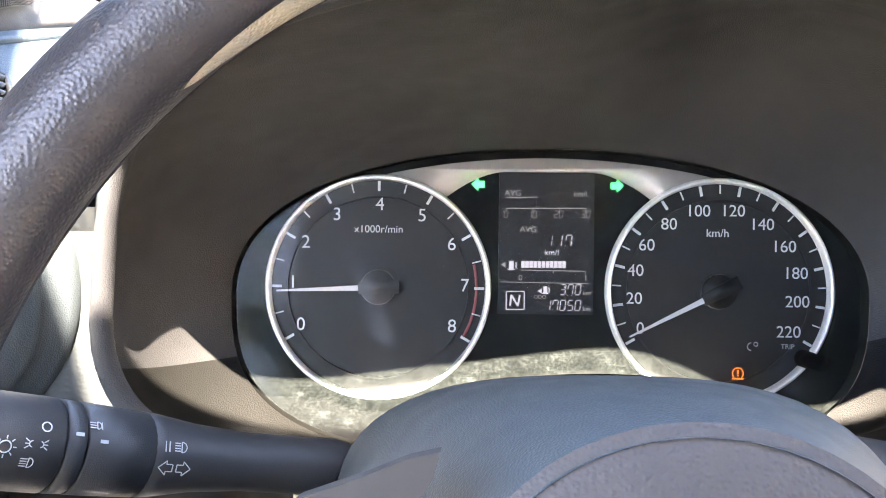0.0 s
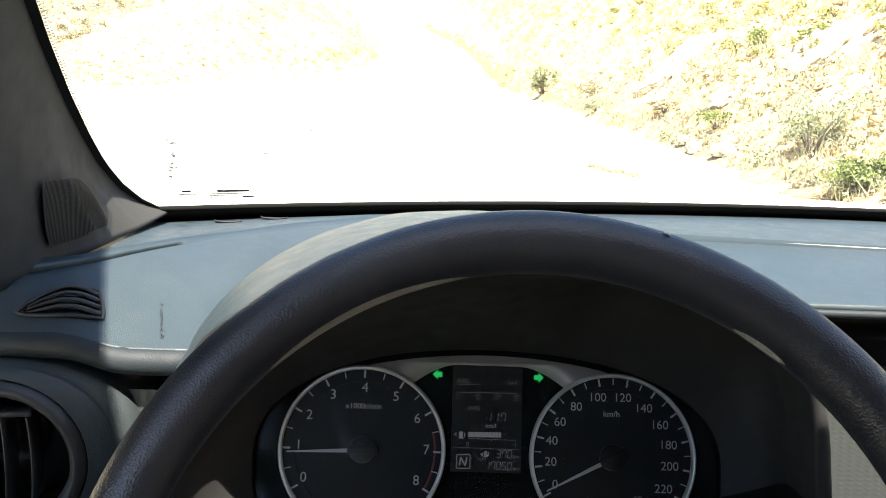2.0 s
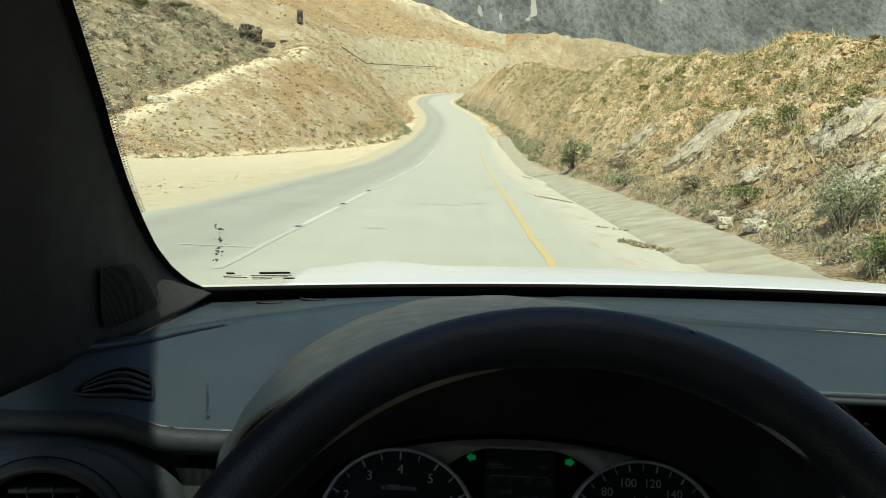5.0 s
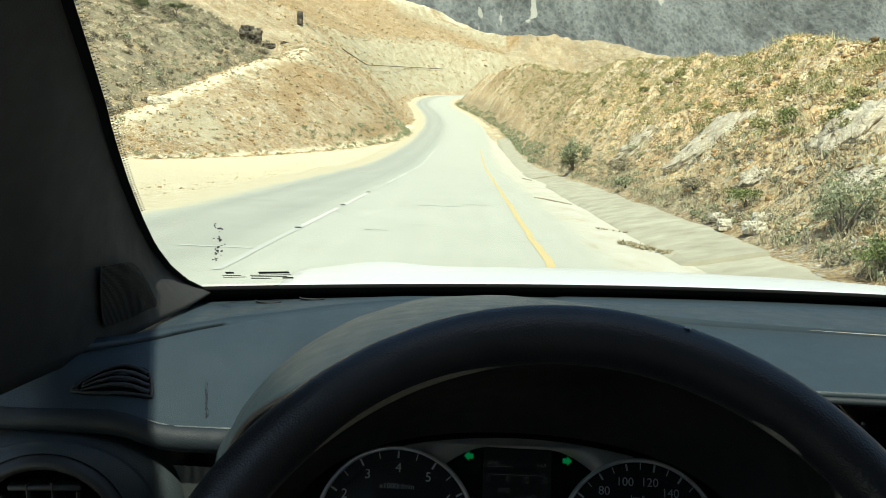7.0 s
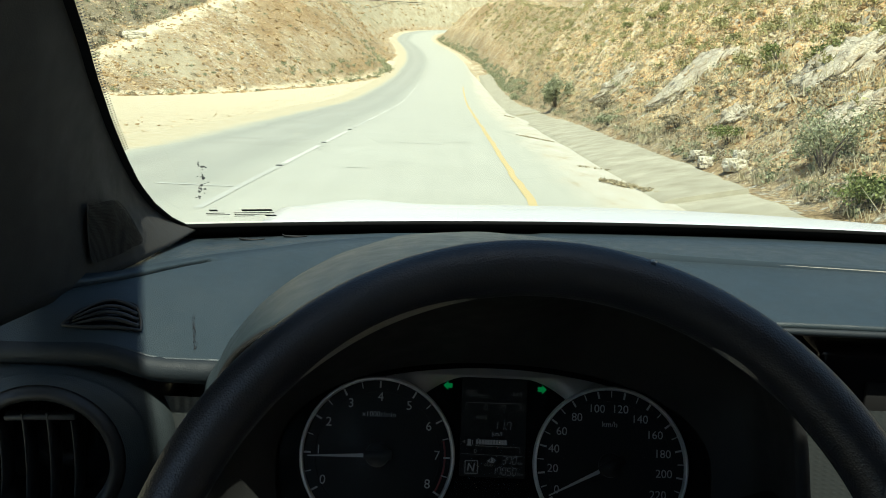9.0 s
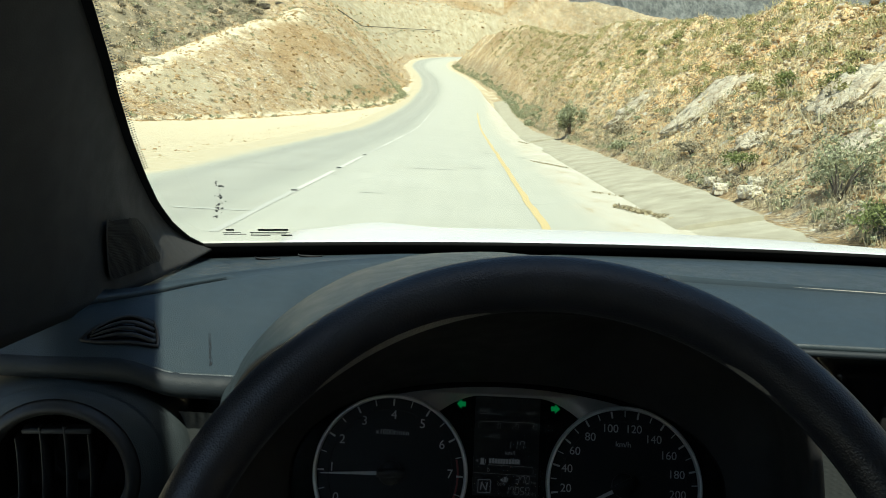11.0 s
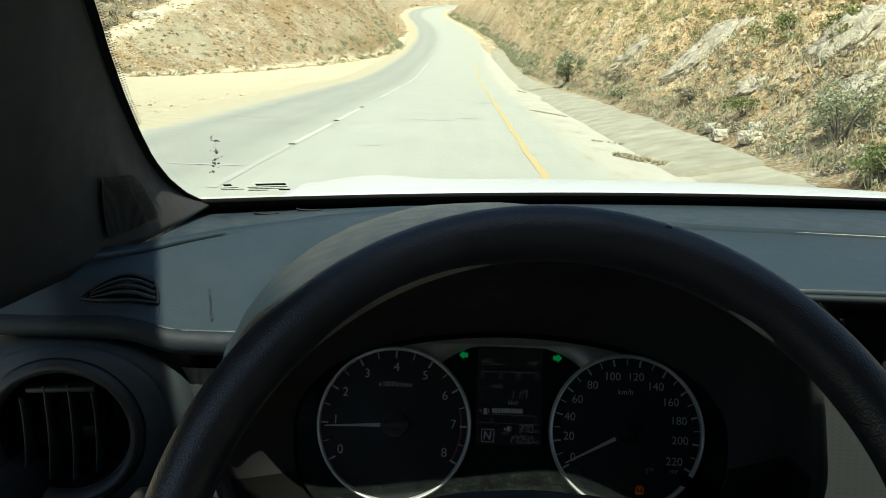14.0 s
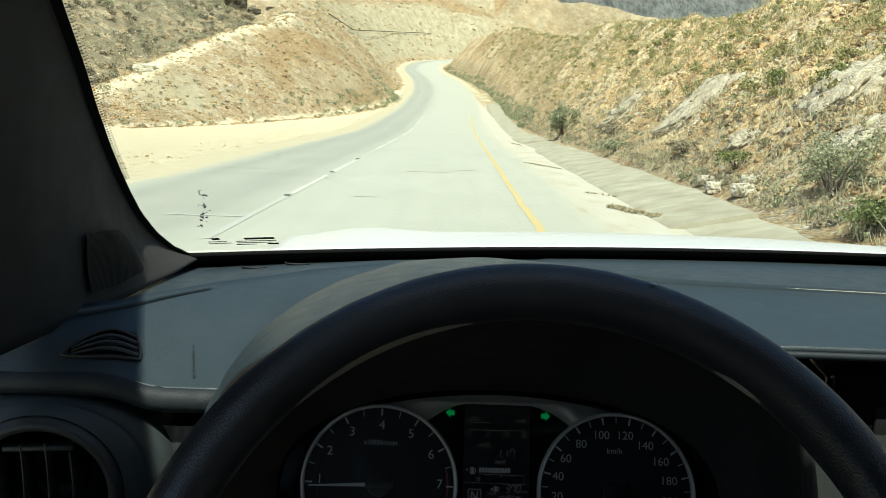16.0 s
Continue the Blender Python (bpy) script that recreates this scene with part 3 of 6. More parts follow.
M_LINE_Y = material("worn_yellow_line", (0.66, 0.52, 0.26), 0.8)
M_SCUFF = material("tyre_scuff", (0.42, 0.415, 0.365), 0.85)
M_CONC = material("ditch_concrete", (0.4, 0.38, 0.33), 0.9, spec=0.2)
_v = coords(M_CONC)
_c = noise_tex(M_CONC, _v, 2.2, 7, 0.65)
wire(M_CONC, ramp(M_CONC, _c, [(0.3, (0.36, 0.325, 0.235)), (0.5, (0.46, 0.425, 0.32)), (0.7, (0.58, 0.535, 0.41))]), bsdf(M_CONC).inputs["Base Color"])
bump(M_CONC, noise_tex(M_CONC, _v, 25, 5), 0.4, 0.02)


def ribbon(name, s0, s1, y0, y1, lift, mat, step=1.0, wobble=0.0, parent=None, label="", across=1):
    n = max(2, int((y1 - y0) / step))

    def fn(u, v):
        y = y0 + (y1 - y0) * u
        e1 = float(road_edge(y)) if s1 is None else s1
        s = s0 + (e1 - s0) * v
        if wobble and (v == 0.0 or (v == 1.0 and s1 is not None)):
            s += wobble * float(fbm(np.array(y * 0.9), np.array(s * 3.0), 4))
        return (s + float(road_x(y)), y, float(road_z(y)) + lift)
    bm = sheet(fn, n, across)
    bmesh.ops.recalc_face_normals(bm, faces=bm.faces[:])
    if bm.faces[:][0].normal.z < 0:
        bmesh.ops.reverse_faces(bm, faces=bm.faces[:])
    return part(name, bm, mat, parent, label)


road = tagged(ribbon("road", LEFT_EDGE - 0.8, None, -60, 244, 0.012, M_ROAD, 0.4, 0.1, across=8), "pale sun-bleached asphalt road", "road", kind="structure")
_at = road.data.attributes.new("across", "FLOAT", "POINT")
_at.data.foreach_set("value", [float(v.co.x - road_x(v.co.y)) for v in road.data.vertices])
ribbon("edge_line", RIGHT_LINE - 0.05, RIGHT_LINE + 0.05, -20, 66, 0.017, M_LINE_Y, 0.2, 0.04, road, "worn yellow edge line")
for k in range(16):
    y0 = -6 + k * 4.6 + 0.5 * math.sin(k * 2.3)
    ribbon("centre_line", MID_LINE - 0.045, MID_LINE + 0.045, y0, y0 + 3.9 - 0.5 * math.sin(k * 3.7), 0.017, M_LINE_W if k % 3 else M_LINE_F, 0.12, 0.012, road, "faded white centre line")
ribbon("cross_line", -3.40, -2.47, 9.74, 9.82, 0.017, M_LINE_F, 0.1, 0.1, road, "faded white cross line")
for sx, sy, sl, sw in ((-0.55, 17.6, 0.9, 0.10), (0.25, 18.4, 0.7, 0.07), (-4.1, 17.0, 0.8, 0.12), (-2.45, 14.2, 0.25, 0.10), (-1.3, 12.4, 0.5, 0.05), (0.55, 24.5, 0.6, 0.09), (-3.6, 26.0, 1.1, 0.12)):
    ribbon("scuff", sx - sl / 2, sx + sl / 2, sy, sy + sw, 0.016, M_SCUFF, 0.012, 0.5, road, "dark tyre scuff")


def build_stud(y):
    """Low raised road stud with a dark reflecting face."""
    x, z = MID_LINE + float(road_x(y)), float(road_z(y)) + 0.012
    stud = tagged(new("road_stud"), "low grey road stud with a dark dusty reflector", "road stud", "studs along the centre line")
    body = [(-0.055, -0.05, 0.004), (0.055, -0.05, 0.004), (0.055, 0.05, 0.004), (-0.055, 0.05, 0.004), (-0.045, -0.024, 0.022), (0.045, -0.024, 0.022), (0.045, 0.024, 0.022), (-0.045, 0.024, 0.022)]
    bm = bmesh.new()
    vs = [bm.verts.new((x + a, y + b, z + c)) for a, b, c in body]
    for f in ((3, 2, 1, 0), (4, 5, 6, 7), (0, 1, 5, 4), (1, 2, 6, 5), (2, 3, 7, 6), (3, 0, 4, 7)):
        bm.faces.new([vs[i] for i in f])
    part("body", bm, M_SCUFF, stud, smooth=False)
    bm = bmesh.new()
    vs = [bm.verts.new((x + a, y + b, z + c)) for a, b, c in ((-0.046, -0.049, 0.0075), (0.046, -0.049, 0.0075), (0.040, -0.029, 0.0215), (-0.040, -0.029, 0.0215))]
    bm.faces.new(vs)
    part("reflector", thicken(bm, -0.002), M_TYRE, stud, "dark reflector face", smooth=False)


for _y in (12.2, 16.7, 21.1):
    build_stud(_y)


def ditch_z(s):
    return float(np.interp(s, [2.30, 2.45, 2.66, 3.50, 3.65], [-0.16, -0.11, -0.012, 0.15, 0.155]))


def build_ditch():
    root = tagged(new("concrete_ditch"), "sloping concrete drainage ditch along the bank's foot", "ditch", kind="structure")
    for k in range(15):
        y0 = -8 + k * 6.0

        def fn(u, v):
            y = y0 + 0.0015 + 5.997 * u
            s = 2.32 + 1.28 * v
            s += 0.16 * float(fbm(np.array(y * 1.3), np.array(3.0), 4)) * (v > 0.9)
            return (s + float(road_x(y)), y, float(road_z(y)) + ditch_z(s) + 0.02 + 0.045 * float(fbm(np.array(y * 0.55), np.array(s * 1.6), 4)) * (1 - v) * min(1, 3 * u, 3 - 3 * u + 0.02))
        bm = sheet(fn, 48, 14)
        part("slab", thicken(bm, -0.06), M_CONC, root, smooth=False)


build_ditch()


# ---- the car ----
CAR_X = 0.40            # the car's middle


def base_y(x):
    """Plan curve of the windscreen's lower edge."""
    return 0.855 - 0.31 * (x - CAR_X) ** 2


SLOPE = radians(30)


def screen_point(x, r):
    """On the windscreen, r metres up the glass from its lower edge."""
    bow = 0.02 * r
    return Vector((x, base_y(x) - r * math.cos(SLOPE), 1.194 + r * math.sin(SLOPE) - bow * ((x - CAR_X) / 0.7) ** 2))


def pillar_x(r):
    """Inner edge of the left pillar along the glass: rounded lower corner, then leaning in."""
    return float(glide(r, [-0.2, 0.0, 0.01, 0.03, 0.07, 0.12, 0.175, 0.24, 0.31, 0.35, 0.44, 0.90], [-0.255, -0.283, -0.290, -0.2985, -0.3032, -0.3020, -0.2958, -0.2865, -0.2745, -0.2665, -0.2510, -0.174], 0.006))


car = tagged(new("car"), "white hatchback car seen from its driver's seat", "car")


def build_hood():
    def fn(u, v):
        x = CAR_X + (u - 0.5) * 1.5
        y = 0.80 + 0.98 * v
        e = abs(x - CAR_X) / 0.75
        ahead = -0.030 * (1 - v / 0.6) ** 2 if v < 0.6 else -0.35 * (v - 0.6) ** 2
        z = 1.100 - 0.028 * e ** 2 + ahead
        z += 0.012 * math.exp(-((abs(x - CAR_X) - 0.61) / 0.085) ** 2)
        return (x, y, z)
    part("hood", thicken(sheet(fn, 60, 24), -0.02), M_WHITE_CAR, car, "white painted hood")
    for s in (-1, 1):
        def wing(u, v):
            x = CAR_X + s * (0.75 + 0.10 * u)
            return (x, -0.1 + 1.95 * v, 1.030 - 0.06 * v - 0.30 * u * u)
        part("wing", thicken(sheet(wing, 6, 20), 0.01), M_WHITE_CAR, car)


def build_screen():
    def fn(u, v):
        r = 0.004 + 0.866 * v
        return screen_point(CAR_X - 0.74 + 1.48 * u, r)
    glass = part("windscreen", sheet(fn, 24, 16), M_SCREEN, car, "clear windscreen")
    glass.visible_shadow = False

    # black band along the lower edge
    def band(u, v):
        return screen_point(CAR_X - 0.72 + 1.44 * u, -0.022 + 0.034 * v) + Vector((0, -0.004, -0.004))
    part("lower_seal", thicken(sheet(band, 48, 2), 0.004), M_SEAL, car, "black rubber seal under the windscreen")

    # black dotted border along the left pillar
    def side(u, v):
        r = -0.004 + 0.766 * u
        return screen_point(pillar_x(r) + 0.024 * v - 0.0235, r) + Vector((0, -0.003, -0.005))
    part("side_border", thicken(sheet(side, 40, 1), 0.002), M_SEAL, glass)
    bm = bmesh.new()
    for i in range(150):
        r = 0.19 + 0.0036 * i
        for j in range(2):
            p = screen_point(pillar_x(r) + 0.0015 + 0.0022 * j, r + 0.0018 * (j % 2)) + Vector((0, -0.003, -0.005))
            q = bmesh.ops.create_circle(bm, cap_ends=True, segments=6, radius=0.0010 - 0.0003 * j)
            bmesh.ops.transform(bm, matrix=Matrix.Translation(p) @ Matrix.Rotation(SLOPE, 4, "X"), verts=q["verts"])
    part("dot_border", bm, M_TYRE, glass)
    # maker's marks printed on the glass, as bars
    bars = [(-0.224, 0.0435, 0.027, 0.0055), (-0.262, 0.0445, 0.007, 0.0050), (-0.228, 0.0370, 0.036, 0.0022), (-0.230, 0.0325, 0.032, 0.0020),
            (-0.238, 0.0280, 0.018, 0.0020), (-0.262, 0.0370, 0.016, 0.0020), (-0.260, 0.0325, 0.020, 0.0018), (-0.214, 0.0285, 0.010, 0.0040)]
    for x, r, w, h in bars:
        def bar(u, v):
            return screen_point(x + w * (u - 0.5), r + h * (v - 0.5)) + Vector((0, -0.002, -0.003))
        part("printed_bar", sheet(bar, 1, 1), M_TYRE, glass)
    # smear of dead insects
    rnd = random.Random(3)
    bm = bmesh.new()
    for k in range(40):
        r = 0.075 + 0.085 * rnd.random()
        x = -0.2565 + 0.22 * (r - 0.117) + rnd.gauss(0, 0.0018)
        c = screen_point(x, r) + Vector((0, -0.002, -0.003))
        q = bmesh.ops.create_circle(bm, cap_ends=True, segments=7, radius=0.0005 + 0.0010 * rnd.random() ** 2)
        bmesh.ops.transform(bm, matrix=Matrix.Translation(c) @ Matrix.Rotation(SLOPE, 4, "X") @ Matrix.Diagonal((1, 0.6 + rnd.random(), 1, 1)), verts=q["verts"])
    part("smear", bm, M_TYRE, glass, "dark dried smear")


FOOT = [Vector(p) for p in ((-0.285, 0.716, 1.190), (-0.283, 0.62, 1.190), (-0.283, 0.53, 1.192), (-0.305, 0.43, 1.185), (-0.36, 0.28, 1.165), (-0.44, 0.05, 1.12))]


def pillar_surface(u, v, lift=0.0):
    """Inner trim of the left pillar: u from the glass corner upwards, v from the glass edge down to the dashboard and door."""
    r = 0.004 + 0.70 * u
    e = screen_point(pillar_x(r), r) + Vector((-0.004, -0.006, -0.006))
    k = u * 5
    i = max(0, min(int(k), 4))
    f = FOOT[i].lerp(FOOT[i + 1], k - i)
    p = e.lerp(f, v)
    p.x += -0.012 * math.sin(math.pi * v) * (1 - (1 - min(1, u * 3)) ** 2)
    if lift:
        du = pillar_surface(u + 0.004, v) - pillar_surface(u - 0.004, v)
        dv = pillar_surface(u, v + 0.004) - pillar_surface(u, v - 0.004)
        n = du.cross(dv).normalized()
        p += n * (lift if n.x > 0 else -lift)
    return p


def build_pillars():
    for s in (-1, 1):
        def fn(u, v):
            p = pillar_surface(u, v)
            if s > 0:
                p.x = 2 * CAR_X - p.x
            return p
        pil = part("pillar_trim", thicken(sheet(fn, 60, 24), 0.003 * s), M_TRIM, car, "grey windscreen pillar trim")
        if s < 0:
            build_speaker(pil)

        def outer(u, v):
            r = 0.05 + 0.81 * u
            p = screen_point(pillar_x(max(r, 0)) - 0.030, r)
            x = p.x - 0.13 * v
            return (x if s < 0 else 2 * CAR_X - x, p.y - 0.10 * v + 0.012, p.z - 0.02 * v + 0.012)
        part("pillar", thicken(sheet(outer, 20, 4), 0.006), M_WHITE_CAR, car)


def build_speaker(pil):
    """Rounded mesh grille let into the foot of the pillar trim."""
    corners = [(0.478, 0.634), (0.423, 0.610), (0.354, 0.581), (0.329, 0.624), (0.324, 0.734), (0.335, 0.870), (0.352, 0.896), (0.397, 0.901), (0.447, 0.904), (0.492, 0.909), (0.503, 0.897), (0.505, 0.876), (0.501, 0.818), (0.491, 0.726)]
    c0 = (sum(c[0] for c in corners) / len(corners), sum(c[1] for c in corners) / len(corners))

    def fn(a, b):
        k = a * len(corners)
        i = int(k) % len(corners)
        t = k - int(k)
        p, q = corners[i], corners[(i + 1) % len(corners)]
        u, v = p[0] + (q[0] - p[0]) * t, p[1] + (q[1] - p[1]) * t
        return pillar_surface(c0[0] + (u - c0[0]) * b, c0[1] + (v - c0[1]) * b, 0.0036 + 0.0004 * (b < 0.99))
    g = part("speaker_grille", sheet(fn, 56, 8, True), M_GRILLE, pil, "fine black mesh speaker grille")
    bm = bmesh.new()
    for i in range(60):
        for j in range(44):
            u, v = 0.32 + 0.19 * (i + 0.5 * (j % 2)) / 60, 0.58 + 0.33 * j / 44
            inside = False
            for m in range(len(corners)):
                (u0, v0), (u1, v1) = corners[m], corners[m - 1]
                if (v0 > v) != (v1 > v) and u < (u1 - u0) * (v - v0) / (v1 - v0) + u0:
                    inside = not inside
            if inside:
                p = pillar_surface(u, v, 0.0046)
                q = bmesh.ops.create_circle(bm, cap_ends=True, segments=5, radius=0.0006)
                turn = (pillar_surface(u, v, 0.01) - pillar_surface(u, v)).to_track_quat("Z", "Y").to_matrix().to_4x4()
                bmesh.ops.transform(bm, matrix=Matrix.Translation(p) @ turn, verts=q["verts"])
    part("perforation", bm, M_SEAL, g, smooth=False)


def shell():
    """Roof, doors, floor and tail that close the cabin; added unseen panels keep rear light out."""
    def roof(u, v):
        x = CAR_X - 0.62 + 1.24 * u
        y = 0.080 - 2.09 * v
        return (x, y, 1.620 + 0.02 * math.sin(math.pi * 0.5 * min(1, 2.6 * v)) - 0.03 * (2 * u - 1) ** 2)
    part("headliner", thicken(sheet(roof, 10, 12), 0.03), M_TRIM, car)
    part("cabin_floor", box((1.4, 2.9, 0.05), (CAR_X, -0.55, 0.40)), M_DASH_DARK, car)
    part("firewall", box((1.4, 0.04, 0.75), (CAR_X, 0.88, 0.78)), M_DASH_DARK, car)
    part("tail", box((1.35, 0.05, 1.2), (CAR_X, -2.0, 1.0)), M_DASH_DARK, car)
    for s in (-1, 1):
        x = CAR_X + s * 0.74
        part("door", box((0.06, 1.55, 0.62), (x, 0.02, 0.76), 0.02), M_DASH_DARK, car)
        part("rear_door", box((0.06, 1.2, 0.62), (x, -1.38, 0.76), 0.02), M_DASH_DARK, car)
        # unseen black panel, added to keep side light out of the cabin
        part("rear_side_blocker", box((0.012, 1.10, 0.50), (CAR_X + s * 0.68, -1.32, 1.31), 0.004), M_GLOSS_BLACK, car, "added black panel that keeps rear side light out")
        part("door_post", box((0.07, 0.12, 0.55), (CAR_X + s * 0.70, -0.62, 1.32), 0.02), M_TRIM, car)
        part("roof_rail", tube([(CAR_X + s * 0.62, 0.08, 1.585), (CAR_X + s * 0.635, -0.3, 1.60), (CAR_X + s * 0.635, -0.6, 1.60), (CAR_X + s * 0.62, -1.9, 1.58)], 0.03), M_TRIM, car)
    # likewise added, against light from behind
    part("tailgate_blocker", box((1.30, 0.012, 0.56), (CAR_X, -1.98, 1.33), 0.004), M_GLOSS_BLACK, car, "added black panel that keeps light out from behind")
    for k, (x, s) in enumerate(((0.0, 1), (2 * CAR_X, 1))):
        seat = tagged(new("driver_seat" if k == 0 else "passenger_seat"), "dark cloth front seat with headrest", "seat", "front seats")
        part("cushion", box((0.5, 0.5, 0.16), (x, -0.30, 0.62), 0.05, 3), M_DASH_DARK, seat)
        part("seat_base", box((0.4, 0.4, 0.13), (x, -0.30, 0.487), 0.02, 2), M_DASH_DARK, seat)
        part("backrest", place(box((0.48, 0.14, 0.62), (0, 0, 0.31), 0.05, 3), Matrix.Translation((x, -0.56, 0.66)) @ Matrix.Rotation(radians(18), 4, "X")), M_DASH_DARK, seat)
        part("headrest", box((0.26, 0.10, 0.18), (x, -0.79, 1.40), 0.04, 3), M_DASH_DARK, seat)


def build_wheels():
    """Road wheels, bumper and sills under the white body."""
    for x in (CAR_X - 0.70, CAR_X + 0.70):
        for y in (1.12, -1.42):
            s = 1 if x > CAR_X else -1
            t = part("wheel", place(tube([(-0.085, 0, 0), (-0.07, 0, 0), (0.07, 0, 0), (0.085, 0, 0)], [0.27, 0.30, 0.30, 0.27], 40), Matrix.Translation((x, y, 0.30))), M_TYRE, car, "black road tyre")
            rim = sheet(lambda u, v: (x + s * (0.088 - 0.03 * v * (1 - v)), y + 0.19 * (1 - v) * math.cos(2 * math.pi * u), 0.30 + 0.19 * (1 - v) * math.sin(2 * math.pi * u)), 30, 6, True)
            part("rim", rim, M_SILVER, t, "silver wheel rim")
    part("bumper", box((1.56, 0.30, 0.62), (CAR_X, 1.72, 0.62), 0.10, 4), M_WHITE_CAR, car)
    for s in (-1, 1):
        part("sill", box((0.08, 1.95, 0.20), (CAR_X + s * 0.73, -0.16, 0.38), 0.03), M_WHITE_CAR, car)
        part("front_wing_side", box((0.06, 0.52, 0.30), (CAR_X + s * 0.80, 1.42, 0.80), 0.05, 3), M_WHITE_CAR, car)


build_wheels()
build_hood()
build_screen()
build_pillars()
shell()


# ---- dashboard ----
def lip_y(x):
    return 0.415 + 0.10 * smoothstep(-0.185, -0.165, x)


def crease_y(x):
    """The moulded line across the pad."""
    return float(np.interp(x, [-0.46, -0.315, -0.305, -0.293, -0.271, -0.253, -0.219, -0.190, -0.153, -0.103, -0.03, 0.06, 0.18, 0.36, 1.3], [0.440, 0.440, 0.450, 0.466, 0.494, 0.531, 0.583, 0.612, 0.648, 0.690, 0.700, 0.680, 0.650, 0.632, 0.63]))


def edge_rise(x):
    """The pad's rear edge climbs over the side vent."""
    return 0.009 * float(smoothstep(-0.225, -0.265, x))


def pad_z(x, y):
    """Height of the pad behind its crease."""
    t = min(1.0, max(0.0, (y - 0.415) / (crease_y(x) - 0.415)))
    return 1.150 + 0.034 * (1 - (1 - t) ** 1.6) + edge_rise(x) * (1 - t)


def build_dash():
    dash = tagged(new("dashboard"), "dark grey grained plastic dashboard under the windscreen", "dashboard")

    def top(u, v):
        x = -0.46 + 1.62 * u
        yb = base_y(x) + 0.01
        yl, yc = float(lip_y(x)), crease_y(x)
        w = v * 3
        if w < 2:
            t = w / 2
            y = yl + (yc - yl) * t
            z = 1.150 + (1.184 - 1.150) * (1 - (1 - t) ** 1.6) + edge_rise(x) * (1 - t)
            if x > 0.1:
                k = min(1, (x - 0.1) / 0.12)
                z = (1 - k) * z + k * (1.166 + 0.0185 * t)
        else:
            t = (w - 2) ** 1.7
            y = yc + (yb - yc) * t
            d = y - yc
            groove = d / 0.0025 if d < 0.0025 else math.exp(-((d - 0.0025) / 0.024) ** 2)
            depth = 0.0105 if x < -0.13 else 0.0105 - 0.009 * min(1, (x + 0.13) / 0.10)
            z = 1.1845 + (0.0028 * min(1, d / 0.001) if x > 0.06 else 0.0015 * min(1, d / 0.03)) + 0.002 * math.sin(math.pi * t) - depth * groove - 0.014 * t
        return (x, y, z)
    part("top_pad", thicken(sheet(top, 160, 120), -0.006), M_DASH, dash, "grained top pad with a moulded crease")

    # thin pale tube that paints the sun's glint along the crease
    ridge = [(0.03 + 1.1 * k / 40, crease_y(0.03 + 1.1 * k / 40) - 0.0012, 1.1918) for k in range(41)]
    part("crease_edge", tube(ridge, 0.0006, 8), M_GLINT_NICK, dash, "painted glint along the crease")

    # dark streak of small flecks on the pad
    rnd = random.Random(9)
    bm = bmesh.new()
    for k in range(70):
        t = 0.62 * rnd.random()
        x = -0.2065 - 0.021 * t + rnd.gauss(0, 0.0006)
        y = 0.424 + 0.068 * t
        q = bmesh.ops.create_circle(bm, cap_ends=True, segments=7, radius=0.0002 + 0.0004 * rnd.random() ** 2)
        bmesh.ops.transform(bm, matrix=Matrix.Translation((x, y, pad_z(x, y) + 0.0070)) @ Matrix.Rotation(radians(14), 4, "X") @ Matrix.Diagonal((0.45, 3.2, 1, 1)), verts=q["verts"])
    part("dark_streak", bm, M_DASH_DARK, dash, "dark streak on the pad")

    # rounded rear edge that rolls down from the pad
    def edge(u, v):
        x = -0.46 + 1.62 * u
        z0 = 1.156 + 0.012 * min(1, max(0, (x - 0.1) / 0.12)) + edge_rise(x)
        yl = float(lip_y(x))
        if v < 0.6:
            a = math.pi * v / 0.6
            r = 0.0085 - 0.0055 * float(smoothstep(0.10, 0.20, x))
            return (x, yl - r * math.sin(a), z0 - r * (1 - math.cos(a)))
        t = (v - 0.6) / 0.4
        return (x, yl + 0.07 * t, z0 - 0.017 + 0.011 * float(smoothstep(0.10, 0.20, x)) - 0.004 * t)
    part("rear_edge", sheet(edge, 150, 20), M_DASH_DIM, dash)

    def front(u, v):
        x = -0.36 + 1.52 * u
        return (x, float(lip_y(x)) + (0.055 if x < 0 else 0.075) + 0.03 * v, 1.128 - 0.45 * v + 0.012 * min(1, max(0, (x - 0.1) / 0.12)))
    for x0, x1 in ((-0.36, -0.163), (0.166, 1.16)):
        def side(u, v):
            return front((x0 + (x1 - x0) * u + 0.36) / 1.52, v)
        part("lower_panel", thicken(sheet(side, 30, 8), -0.01), M_DASH_DARK, dash)
    return dash


dashboard = build_dash()
LIP = dict(w=0.177, up=0.105, down=0.094, cz=1.125)
CL_TILT = radians(20)
CL = Matrix(((1, 0, 0, 0), (0, math.sin(CL_TILT), -math.cos(CL_TILT), 0.447), (0, math.cos(CL_TILT), math.sin(CL_TILT), 1.079), (0, 0, 0, 1)))   # u, v, towards the driver


def super_curve(a, w, up, down, n=2.5):
    c, s = math.cos(a), math.sin(a)
    x = w * math.copysign(abs(c) ** (2 / n), c)
    z = (up if s > 0 else down) * math.copysign(abs(s) ** (2 / n), s)
    return x, z


